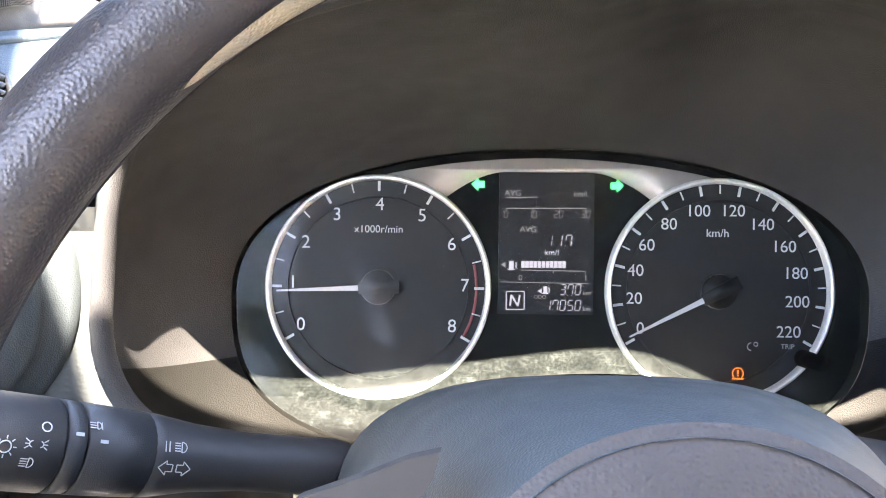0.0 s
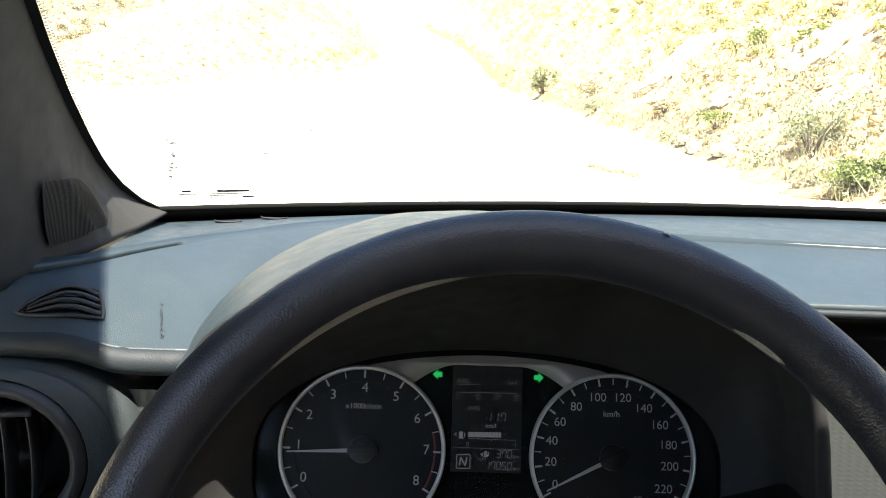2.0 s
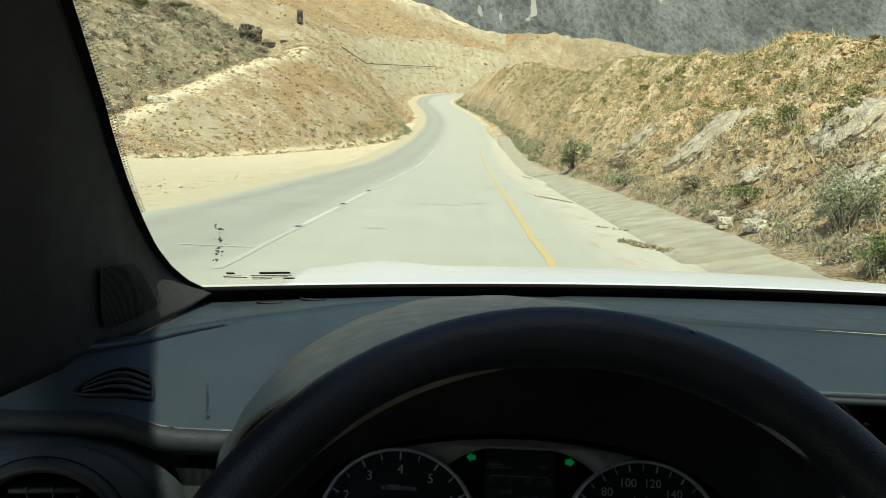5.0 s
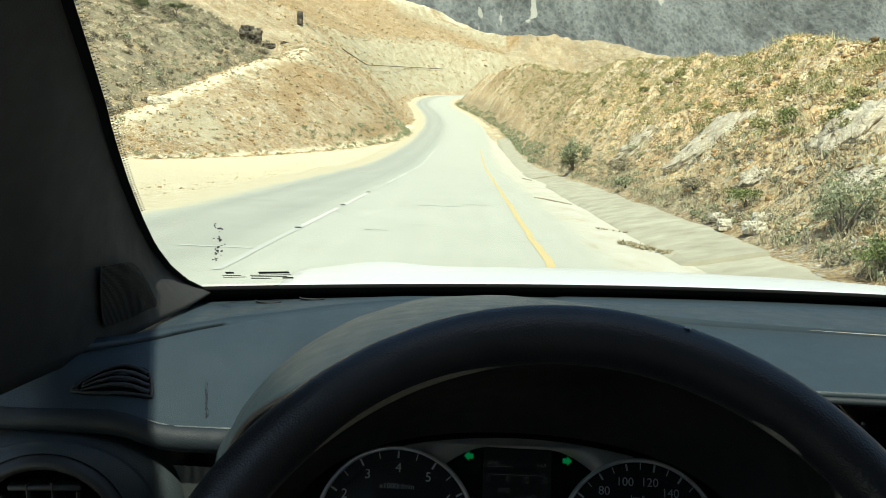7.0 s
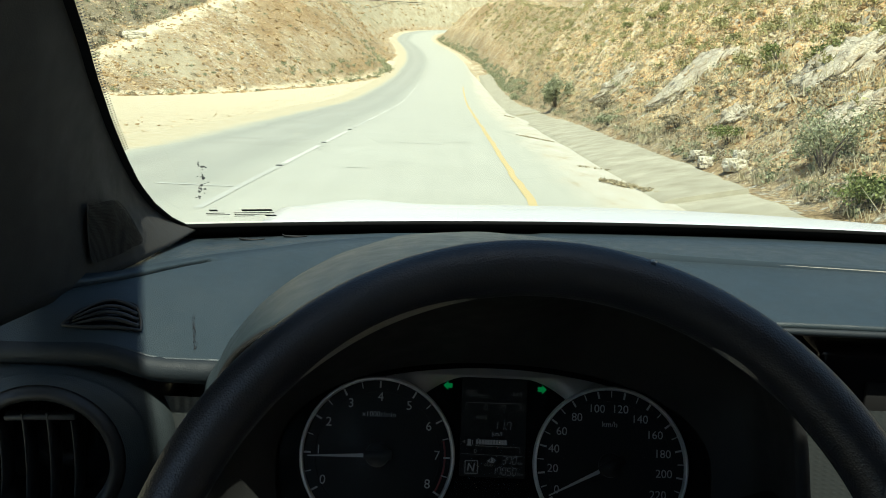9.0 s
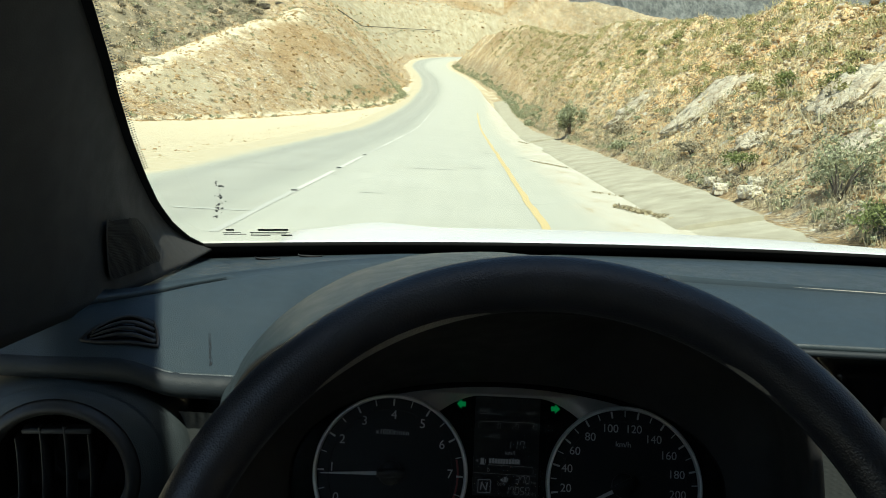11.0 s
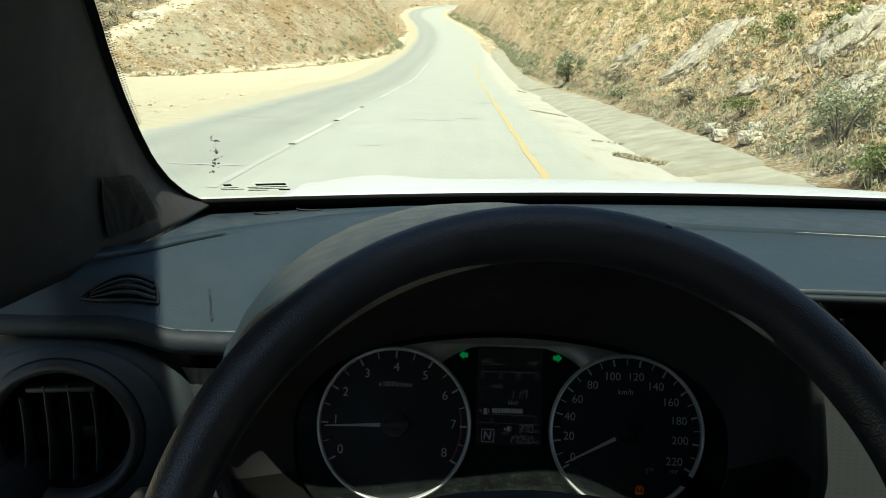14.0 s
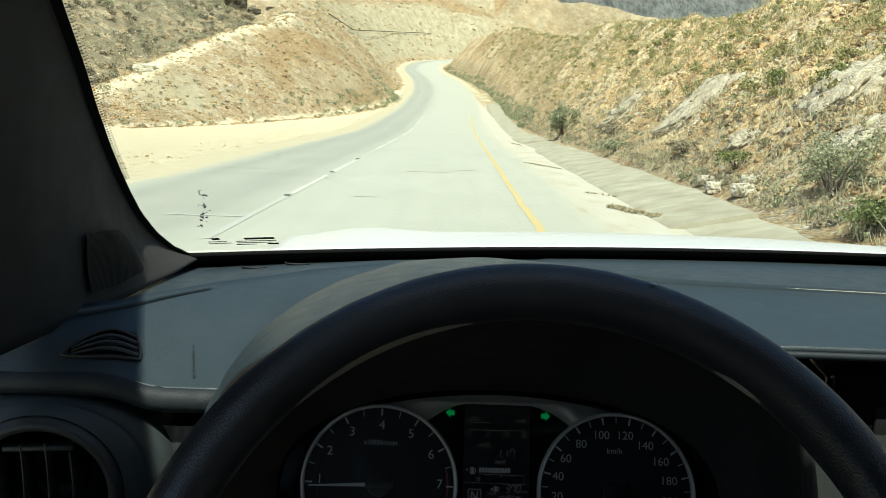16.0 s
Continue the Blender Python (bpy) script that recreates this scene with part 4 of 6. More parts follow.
def lip_point(a, grow=0.0):
    x, z = super_curve(a, LIP["w"] + grow, LIP["up"] + grow, LIP["down"] + grow, 2.2 if math.sin(a) > 0 else 4.6)
    near = 0.325 + 0.042 * smoothstep(0.100, 0.03, z)
    y = near + 0.008 * smoothstep(-0.05, 0.05, x)
    x *= 1 + 0.055 * float(smoothstep(0.03, -0.05, z))
    k = float(smoothstep(0.03, 0.14, x)) * float(smoothstep(-0.09, -0.02, z))      # far side shaped nearer the driver, to shade the right inner wall
    return Vector((x * (1 - 0.055 * k) + 0.002, float(y) - 0.022 * k, LIP["cz"] + z + 0.008 * k))


def frame_point(a, grow=0.0):
    x, z = super_curve(a, 0.153 + grow, 0.0705 + grow, 0.078 + grow, 2.2 if math.sin(a) > 0 else 2.9)
    return CL @ Vector((x, z - 0.004, 0.004))


def build_visor():
    vis = tagged(new("binnacle"), "deep arched plastic hood around the instruments", "instrument hood")

    seam_x = [-0.188, -0.184, -0.172, -0.160, -0.142, -0.101, -0.04, 0.04, 0.11, 0.150, 0.176, 0.190]
    seam_y = [0.408, 0.452, 0.497, 0.537, 0.590, 0.683, 0.730, 0.730, 0.690, 0.600, 0.520, 0.50]
    seam_z = [1.152, 1.161, 1.171, 1.178, 1.185, 1.188, 1.189, 1.189, 1.186, 1.180, 1.174, 1.150]

    def outer(u, v):
        a = radians(176 - 182 * u)
        p = lip_point(a, 0.008)
        k = u * (len(seam_x) - 1)
        m = range(len(seam_x))
        q = Vector((float(np.interp(k, m, seam_x)), float(np.interp(k, m, seam_y)), float(np.interp(k, m, seam_z))))
        top = max(0.0, math.sin(a))
        c = Vector(((p.x + q.x) / 2 + 0.006 * math.cos(a), p.y * 0.5 + q.y * 0.5, max(p.z, q.z) + 0.003 + 0.004 * top))
        return p * (1 - v) ** 2 + c * (2 * v * (1 - v)) + q * v * v
    part("hood_shell", thicken(sheet(outer, 60, 20), 0.003), M_DASH, vis, "grained outer shell")

    def roll(u, v):
        a = 2 * math.pi * u
        b = math.pi * v
        p = lip_point(a, 0.004 + 0.0045 * math.cos(b))
        p.y -= 0.0045 * math.sin(b)
        return p
    part("lip", sheet(roll, 96, 8, True), M_DASH_DARK, vis, "rounded lip")

    def inner(u, v):
        a = 2 * math.pi * u
        p, q = lip_point(a, -0.0005), frame_point(a, 0.002)
        m = p.lerp(q, v)
        steep = 1 - 0.68 * float(smoothstep(-0.02, 0.08, p.x))      # the side away from the door falls off sharply
        m.y = p.y + (q.y - p.y) * v ** steep
        out = Vector((math.cos(a), 0, math.sin(a))) * 0.010 * math.sin(math.pi * v)
        return m + out
    def upper(u, v):
        return inner(-0.02 + 0.56 * u, v)

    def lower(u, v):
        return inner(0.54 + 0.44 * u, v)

    def skirt(u, v):
        p = frame_point(2 * math.pi * u, 0.002)
        return p + (CL.to_3x3() @ Vector((0, 0, -0.0105))) * v
    part("inner_skirt", sheet(skirt, 72, 2, True), M_VISOR_DIM, vis)
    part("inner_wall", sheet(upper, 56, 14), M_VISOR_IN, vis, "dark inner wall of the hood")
    # lower half of the same wall, with shade put into its colour
    part("lower_dim_wall", sheet(lower, 56, 14), M_VISOR_DIM, vis, "lower inner wall of the hood, shade put into its colour")


build_visor()


# ---- instrument cluster ----
def glyphs(text, size, mat, parent, u, v, w=0.0006, align="CENTER", name="numeral", squeeze=1.0):
    cu = bpy.data.curves.new(name, "FONT")
    cu.body, cu.size, cu.align_x, cu.align_y = text, size, align, "CENTER"
    cu.extrude = 0.00008
    tmp = new(name, cu)
    dg = bpy.context.evaluated_depsgraph_get()
    me = bpy.data.meshes.new_from_object(tmp.evaluated_get(dg))
    bpy.data.objects.remove(tmp)
    bpy.data.curves.remove(cu)
    me.materials.clear()
    me.materials.append(mat)
    for vt in me.vertices:
        vt.co.x = vt.co.x * squeeze + u
        vt.co.y += v
        vt.co.z += w
    ob = new(name, me)
    ob.parent = parent
    return ob


def bar(u0, v0, u1, v1, wide, w=0.0006, deep=0.0003):
    d = Vector((u1 - u0, v1 - v0))
    q = Vector((-d.y, d.x)).normalized() * wide / 2
    pts = [(u0 + q.x, v0 + q.y), (u0 - q.x, v0 - q.y), (u1 - q.x, v1 - q.y), (u1 + q.x, v1 + q.y)]
    return prism(pts, deep, w)


def ring_mesh(c, r0, r1, w0, w1, seg=96, a0=0.0, a1=2 * math.pi):
    """A ring of revolution with a rounded section between the two radii."""
    prof = [(r0, w0), (r0 + (r1 - r0) * 0.15, w1 * 0.85), (r0 + (r1 - r0) * 0.45, w1), (r0 + (r1 - r0) * 0.8, w1 * 0.8), (r1, w0)]

    def fn(u, v):
        a = a0 + (a1 - a0) * u
        k = v * (len(prof) - 1)
        i = min(int(k), len(prof) - 2)
        t = k - i
        r = prof[i][0] * (1 - t) + prof[i + 1][0] * t
        w = prof[i][1] * (1 - t) + prof[i + 1][1] * t
        return Vector((c[0] + r * math.cos(a), c[1] + r * math.sin(a), w))
    return sheet(fn, seg, 8, abs(a1 - a0 - 2 * math.pi) < 1e-6)


def seven(text, h, u, v, mat, parent, w=0.0006, name="digit", pitch=0.72):
    """Slanted seven-segment figures, right end at u."""
    segs = {"0": "abcdef", "1": "bc", "2": "abged", "3": "abgcd", "4": "fgbc", "5": "afgcd", "6": "afgedc", "7": "abcf", "8": "abcdefg", "9": "abcdfg"}
    wd = h * 0.5
    place_u = u
    for ch in reversed(text):
        if ch == ".":
            part("point", box((h * 0.09, h * 0.09, 0.0002), (place_u + h * 0.02, v + h * 0.05, w)), mat, parent, smooth=False)
            continue
        place_u -= h * pitch
        bm = bmesh.new()
        line = {"a": (0, h, wd, h), "b": (wd, h, wd, h / 2), "c": (wd, h / 2, wd, 0), "d": (0, 0, wd, 0), "e": (0, h / 2, 0, 0), "f": (0, h, 0, h / 2), "g": (0, h / 2, wd, h / 2)}
        for s in segs[ch]:
            x0, y0, x1, y1 = line[s]
            d = Vector((x1 - x0, y1 - y0))
            d.normalize()
            x0, y0, x1, y1 = x0 + d.x * h * 0.05, y0 + d.y * h * 0.05, x1 - d.x * h * 0.05, y1 - d.y * h * 0.05
            q = Vector((-d.y, d.x)) * h * 0.045
            vs = [bm.verts.new((place_u + a + 0.12 * b, v + b, w)) for a, b in ((x0 + q.x, y0 + q.y), (x0 - q.x, y0 - q.y), (x1 - q.x, y1 - q.y), (x1 + q.x, y1 + q.y))]
            bm.faces.new(vs)
        part(name, bm, mat, parent, smooth=False)


TC, SC, DR = (-0.0836, 0.0), (0.0836, 0.0), 0.0558


def build_dial(cl, name, c, labels, spots, n_minor, needle_angle, hub):
    d = new(name)
    d.parent = cl
    bm = bmesh.new()
    bmesh.ops.create_circle(bm, cap_ends=True, segments=72, radius=DR - 0.001)
    bmesh.ops.translate(bm, vec=(c[0], c[1], -0.0010), verts=bm.verts[:])
    part("dial_face", bm, M_FACE, d, "matt black dial face", smooth=False)
    part("bezel_ring", ring_mesh(c, DR - 0.0030, DR, -0.001, 0.0042), M_CHROME, d, "satin chrome ring")
    # raised inner step of the scale
    part("scale_step", ring_mesh(c, 0.0443, 0.0450, -0.0012, 0.0002), M_FACE, d)
    n = len(labels)
    total = (n - 1) * n_minor
    for k in range(total + 1):
        a = radians(210 - 240 * k / total)
        major = k % n_minor == 0
        r1 = DR - 0.0034
        r0 = r1 - (0.0050 if major else 0.0044)
        part("tick", bar(c[0] + r0 * math.cos(a), c[1] + r0 * math.sin(a), c[0] + r1 * math.cos(a), c[1] + r1 * math.sin(a), 0.0013 if major else 0.0007), M_PAINT_W, d, smooth=False)
    for k, t in enumerate(labels):
        glyphs(t, 0.0090 if n < 10 else 0.0081, M_PAINT_W, d, c[0] + spots[k][0] / 1000, c[1] + spots[k][1] / 1000)
    # needle
    a = radians(needle_angle)
    e, q = Vector((math.cos(a), math.sin(a))), Vector((-math.sin(a), math.cos(a)))
    C = Vector(c)
    pts = [C + e * 0.0095 + q * 0.0013, C + e * 0.0095 - q * 0.0013, C + e * 0.0495 - q * 0.0004, C + e * 0.0495 + q * 0.0004]
    part("needle", prism([tuple(p) for p in pts], 0.0006, 0.0035), M_PAINT_W, d, "white pointer", smooth=False)
    pts = [C - e * 0.0105 + q * 0.0035, C - e * 0.0105 - q * 0.0035, C + e * 0.0095 - q * 0.0030, C + e * 0.0095 + q * 0.0030]
    part("needle_tail", prism([tuple(p) for p in pts], 0.001, 0.0025), hub, d)
    bm = bmesh.new()
    bmesh.ops.create_cone(bm, cap_ends=True, segments=40, radius1=0.0088, radius2=0.0082, depth=0.003)
    bmesh.ops.translate(bm, vec=(c[0], c[1], 0.0008), verts=bm.verts[:])
    part("needle_hub", bm, hub, d, "black needle cap")
    return d


def build_cluster():
    cl = tagged(new("instrument_cluster"), "twin-dial instrument cluster with small display, engine running", "instrument cluster")
    cl.matrix_world = CL
    outline = []
    for k in range(72):
        x, y = super_curve(2 * math.pi * k / 72, 0.1575, 0.0735, 0.083, 2.4 if k < 36 else 2.9)
        outline.append((x, y - 0.004))
    part("back_plate", prism(outline, 0.004, -0.0092), M_PLATE, cl, smooth=False)
    tach = build_dial(cl, "tachometer", TC, [str(i) for i in range(9)], [(-37.8, -18.9), (-42.0, 1.9), (-35.8, 21.7), (-20.6, 35.5), (0.5, 40.7), (21.4, 35.4), (36.1, 21.4), (42.8, 1.2), (36.7, -18.9)], 2, 182.5, M_STALK)
    sp = build_dial(cl, "speedometer", SC, [str(i) for i in range(0, 221, 20)], [(-38.3, -18.6), (-41.4, -4.0), (-40.8, 9.7), (-35.5, 22.2), (-24.7, 32.6), (-10.5, 39.2), (6.4, 39.4), (20.6, 32.9), (31.4, 22.2), (37.2, 9.2), (38.1, -4.7), (33.9, -19.5)], 2, 207.0, M_LCD)
    glyphs("x1000r/min", 0.0052, M_PAINT_W, tach, TC[0], 0.0285, name="caption")
    glyphs("km/h", 0.0056, M_PAINT_W, sp, SC[0] - 0.001, 0.0285, name="caption")
    glyphs("TRIP", 0.0034, M_PAINT_DIM, sp, SC[0] + 0.0335, -0.0265, name="caption")
    part("red_zone", ring_mesh(TC, 0.0478, 0.0492, 0.0, 0.0004, 30, radians(-30), radians(14)), M_RED, tach, "red band")
    # silver bridge over the display
    top, low = [], []
    for k in range(33):
        u = -0.080 + 0.160 * k / 32
        top.append((u, 0.0648 - 0.0085 * (u / 0.08) ** 2))
        low.append((u, 0.0580 - 0.014 * max(0, (abs(u) - 0.022) / 0.03) ** 1.7))
    part("bridge", prism(top + low[::-1], 0.0016, -0.0046), M_SILVER, cl, "satin silver bridge between the dials")
    # display
    lcd = part("display", box((0.047, 0.070, 0.0012), (-0.0008, 0.0225, -0.0030)), M_LCD, cl, "black segment display", smooth=False)

    def px(x, y):
        return (x - 970) / 3600, (511 + (x - 970) * 0.0116 - y) / 3600
    w = -0.0022

    def label(t, x, y, size, mat=M_SEG_DIM, squeeze=1.0):
        u, v = px(x, y)
        glyphs(t, size, mat, lcd, u, v, w, "CENTER", "caption", squeeze)

    def rule(x0, y0, x1, y1, th=0.0004, mat=M_SEG_DIM):
        part("rule", bar(*px(x0, y0), *px(x1, y1), th, w, 0.0001), mat, lcd, smooth=False)
    label("AVG", 907, 340, 0.0042)
    rule(894, 348, 951, 347)
    label("km/l", 1027, 342, 0.0038)
    rule(895, 367, 1037, 367)
    for x in (895, 943, 990, 1037):
        rule(x, 367, x, 373, 0.0003)
    for t, x in (("0", 900), ("10", 951), ("20", 998), ("30", 1046)):
        u, v = px(x, 384)
        seven(t, 0.0034, u, v, M_SEG_DIM, lcd, w)
    label("AVG", 935, 405, 0.0042)
    u, v = px(1018, 435)
    seven("11.7", 0.0056, u, v, M_SEG, lcd, w, pitch=0.86)
    label("km/l", 977, 446, 0.0042, M_SEG)
    for k in range(11):
        x = 923 + k * 7.3
        part("fuel_block", bar(*px(x, 467), *px(x + 6.2, 467), 0.0034, w, 0.0001), M_SEG, lcd, smooth=False)
    rule(922, 477, 1037, 479)
    rule(1037, 479, 1037, 484, 0.0003)
    rule(980, 478, 980, 483, 0.0003, M_RED)
    label("0", 922, 491, 0.0042)
    label("1", 1038, 491, 0.0042)
    rule(885, 498, 1046, 501, 0.0003)
    # pump symbols
    for x, y, s in ((905, 468, 1.0), (966, 512, 0.8)):
        part("pump_symbol", bar(*px(x - 4 * s, y), *px(x + 5 * s, y), 0.0042 * s, w, 0.0001), M_SEG, lcd, smooth=False)
        part("pump_foot", bar(*px(x - 6 * s, y + 8 * s), *px(x + 7 * s, y + 8 * s), 0.0006, w, 0.0001), M_SEG, lcd, smooth=False)
        part("pump_hose", bar(*px(x + 9 * s, y - 5 * s), *px(x + 9 * s, y + 6 * s), 0.0006, w, 0.0001), M_SEG, lcd, smooth=False)
    label("◀", 891, 468, 0.003)
    part("arrow_symbol", prism([px(953, 514), px(960, 509), px(960, 519)][::1], 0.0001, w), M_SEG, lcd, smooth=False)
    u, v = px(1032, 521)
    seven("370", 0.0050, u, v, M_SEG, lcd, w, pitch=0.74)
    u, v = px(1032, 549)
    seven("17050", 0.0050, u, v, M_SEG, lcd, w, pitch=0.74)
    label("km", 1040, 518, 0.0032)
    label("km", 1040, 546, 0.0032)
    label("ODO", 957, 525, 0.0026)
    # gear box letter in a frame
    for a, b in (((897, 515), (929, 515)), ((929, 515), (929, 547)), ((929, 547), (897, 547)), ((897, 547), (897, 515))):
        part("gear_frame", bar(*px(*a), *px(*b), 0.0005, w, 0.0001), M_SEG, lcd, smooth=False)
    for a, b in (((904, 541), (906, 521)), ((906, 521), (918, 541)), ((918, 541), (921, 521))):
        part("gear_letter", bar(*px(*a), *px(*b), 0.0009, w, 0.0001), M_SEG, lcd, smooth=False)
    # direction lamps
    for s, (x, y) in ((-1, (845, 325)), (1, (1089, 328))):
        u, v = px(x, y)
        o = [(-0.0035, 0), (0, 0.0034), (0, 0.0017), (0.0030, 0.0017), (0.0030, -0.0017), (0, -0.0017), (0, -0.0034)]
        part("indicator_lamp", prism([(u - s * a, v + b) for a, b in o][::s], 0.0003, 0.0008), M_GREEN, cl, "lit green arrow lamp", smooth=False)
    # amber warning lamp
    u, v = px(1305, 658)
    bm = ring_mesh((u, v), 0.0024, 0.0029, 0.0006, 0.0008, 20, radians(-50), radians(230))
    part("warning_lamp", bm, M_AMBER, sp, "lit amber tyre-pressure lamp")
    part("warning_mark", bar(u, v - 0.0003, u, v + 0.0018, 0.0008), M_AMBER, sp, smooth=False)
    part("warning_dot", bar(u, v - 0.0014, u, v - 0.0008, 0.0008), M_AMBER, sp, smooth=False)
    part("warning_foot", bar(u - 0.0028, v - 0.0026, u + 0.0028, v - 0.0026, 0.0007), M_AMBER, sp, smooth=False)
    # lamp-setting symbol
    u, v = px(1328, 611)
    part("dimmer_symbol", ring_mesh((u, v), 0.0016, 0.0021, 0.0006, 0.0007, 14, radians(90), radians(270)), M_PAINT_DIM, sp)
    part("dimmer_sun", ring_mesh((u + 0.0022, v + 0.0012), 0.0008, 0.0012, 0.0006, 0.0007, 12), M_PAINT_DIM, sp)
    # reset knob
    u, v = px(1420, 632)
    bm = bmesh.new()
    bmesh.ops.create_cone(bm, cap_ends=True, segments=28, radius1=0.0044, radius2=0.0036, depth=0.020)
    bmesh.ops.translate(bm, vec=(u, v, 0.010), verts=bm.verts[:])
    part("reset_knob", bm, M_PLATE, cl, "slim black trip knob")
    # clear cover
    def cover(a, b):
        x, y = super_curve(2 * math.pi * a, 0.152 * b, 0.0695 * b, 0.077 * b, 2.2 if a < 0.5 else 2.9)
        return Vector((x, y - 0.004, 0.0095 - 0.0005 * b * b))
    lens = part("clear_cover", sheet(cover, 64, 8, True), M_LENS, cl, "clear dusty plastic cover")
    lens.visible_shadow = False


build_cluster()


# ---- steering wheel ----
WHEEL = Matrix.Translation((0.0041, 0.1924, 1.1062)) @ Matrix.Rotation(radians(90 - 27.8), 4, "X")   # x right, y up the wheel, z to the driver
W_R, W_r = 0.1722, 0.0132


def build_wheel():
    wh = tagged(new("steering_wheel"), "black leather steering wheel with painted glints on its inner edge", "steering wheel")
    wh.matrix_world = WHEEL

    def rim(u, v):
        a, b = 2 * math.pi * u, 2 * math.pi * v
        r = W_r * (1 + 0.03 * math.cos(2 * b))
        return Vector((math.cos(a) * (W_R + r * math.cos(b)), math.sin(a) * (W_R + r * math.cos(b)), r * math.sin(b)))
    bm = sheet(rim, 160, 24, True)
    bmesh.ops.remove_doubles(bm, verts=bm.verts[:], dist=1e-6)
    bmesh.ops.recalc_face_normals(bm, faces=bm.faces[:])
    part("rim", bm, M_LEATHER, wh, "grained black leather rim")

    def seam(u, v):
        a, b = 2 * math.pi * u, 2 * math.pi * v
        R = W_R - W_r * 0.93
        return Vector((math.cos(a) * (R + 0.0011 * math.cos(b)), math.sin(a) * (R + 0.0011 * math.cos(b)), -0.004 + 0.0011 * math.sin(b)))
    part("inner_seam", sheet(seam, 120, 6, True), M_LEATHER, wh)
    # pale strips that paint the sunlit stretches of the rim's inner edge
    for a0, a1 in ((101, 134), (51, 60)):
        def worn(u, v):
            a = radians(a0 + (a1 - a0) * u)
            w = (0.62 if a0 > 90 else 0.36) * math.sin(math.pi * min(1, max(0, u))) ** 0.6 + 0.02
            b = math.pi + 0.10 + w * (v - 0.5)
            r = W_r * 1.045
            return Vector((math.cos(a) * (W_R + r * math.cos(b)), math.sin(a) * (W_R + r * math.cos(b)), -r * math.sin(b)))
        part("glint_strip", sheet(worn, 40, 4), M_GLINT_NICK, wh, "painted pale glint on the leather")

    # small pale nick in the leather near the top
    def nick(u, v):
        a = radians(73.6 + 0.9 * (u - 0.5))
        b = radians(38 + 13 * (v - 0.5))
        r = W_r * 1.04 + 0.0004 * math.sin(math.pi * u)
        return Vector((math.cos(a) * (W_R + r * math.cos(b)), math.sin(a) * (W_R + r * math.cos(b)), r * math.sin(b)))
    part("nick", sheet(nick, 4, 4), M_GLINT_NICK, wh, "small pale nick in the leather")

    # dark wedge where the left spoke's switch panel meets the hub
    wedge = [(-0.0517, 0.0372), (-0.0581, 0.0358), (-0.0667, 0.0323), (-0.080, 0.0277), (-0.090, 0.018), (-0.060, 0.020), (-0.0530, 0.0325)]
    part("spoke_panel", prism(wedge, 0.013, 0.003), M_TYRE, wh, "black wedge-shaped spoke panel", smooth=False)

    # round grained pad in the middle, and the smooth cover that runs back from it to the column
    def pad(u, v):
        a = 2 * math.pi * u
        return Vector((0.0505 * v * math.cos(a), 0.0435 * v * math.sin(a), 0.0105 + 0.006 * (1 - v ** 3)))
    part("airbag_pad", sheet(pad, 48, 12, True), M_PAD, wh, "grained black hub pad")

    inv = WHEEL.inverted()

    def cover(u, v):
        a = 2 * math.pi * u
        p = Vector((0.0475 * math.cos(a), 0.0405 * math.sin(a), 0.0122))
        x, z = super_curve(a, 0.090, 0.062, 0.075, 2.8)
        q = inv @ Vector((x + 0.004, 0.302, 1.046 + z))
        m = p.lerp(q, v)
        n = Vector((math.cos(a), math.sin(a), 0.4))
        return m + n * 0.004 * math.sin(math.pi * v)
    part("hub_cover", sheet(cover, 56, 14, True), M_SHROUD, wh, "smooth grey hub cover")
    for ang in (184, -4, 270):
        a = radians(ang)
        d = Vector((math.cos(a), math.sin(a), 0))
        q = Vector((-d.y, d.x, 0))

        def spoke(u, v):
            t = 0.058 + (W_R - 0.004 - 0.058) * u
            w = 0.021 + 0.010 * (2 * u - 1) ** 2
            b = 2 * math.pi * v
            return d * t + q * (w * math.cos(b)) + Vector((0, 0, -0.022 + 0.018 * u + 0.008 * math.sin(b)))
        bm = sheet(spoke, 12, 14)
        part("spoke", bm, M_DASH_DARK, wh)


build_wheel()


def build_shroud():
    sh = tagged(new("column_shroud"), "grey plastic steering column cover", "column cover")

    def fn(u, v):
        a = radians(-40) + radians(260) * u
        k = 1.0 - 0.10 * v
        x, z = super_curve(a, 0.094 * k, 0.0625 * k, 0.08 * k, 2.2)
        return (x + 0.004, 0.306 + 0.125 * v, 1.044 - 0.075 * v + z)
    part("cover", sheet(fn, 40, 12), M_SHROUD, sh)


build_shroud()


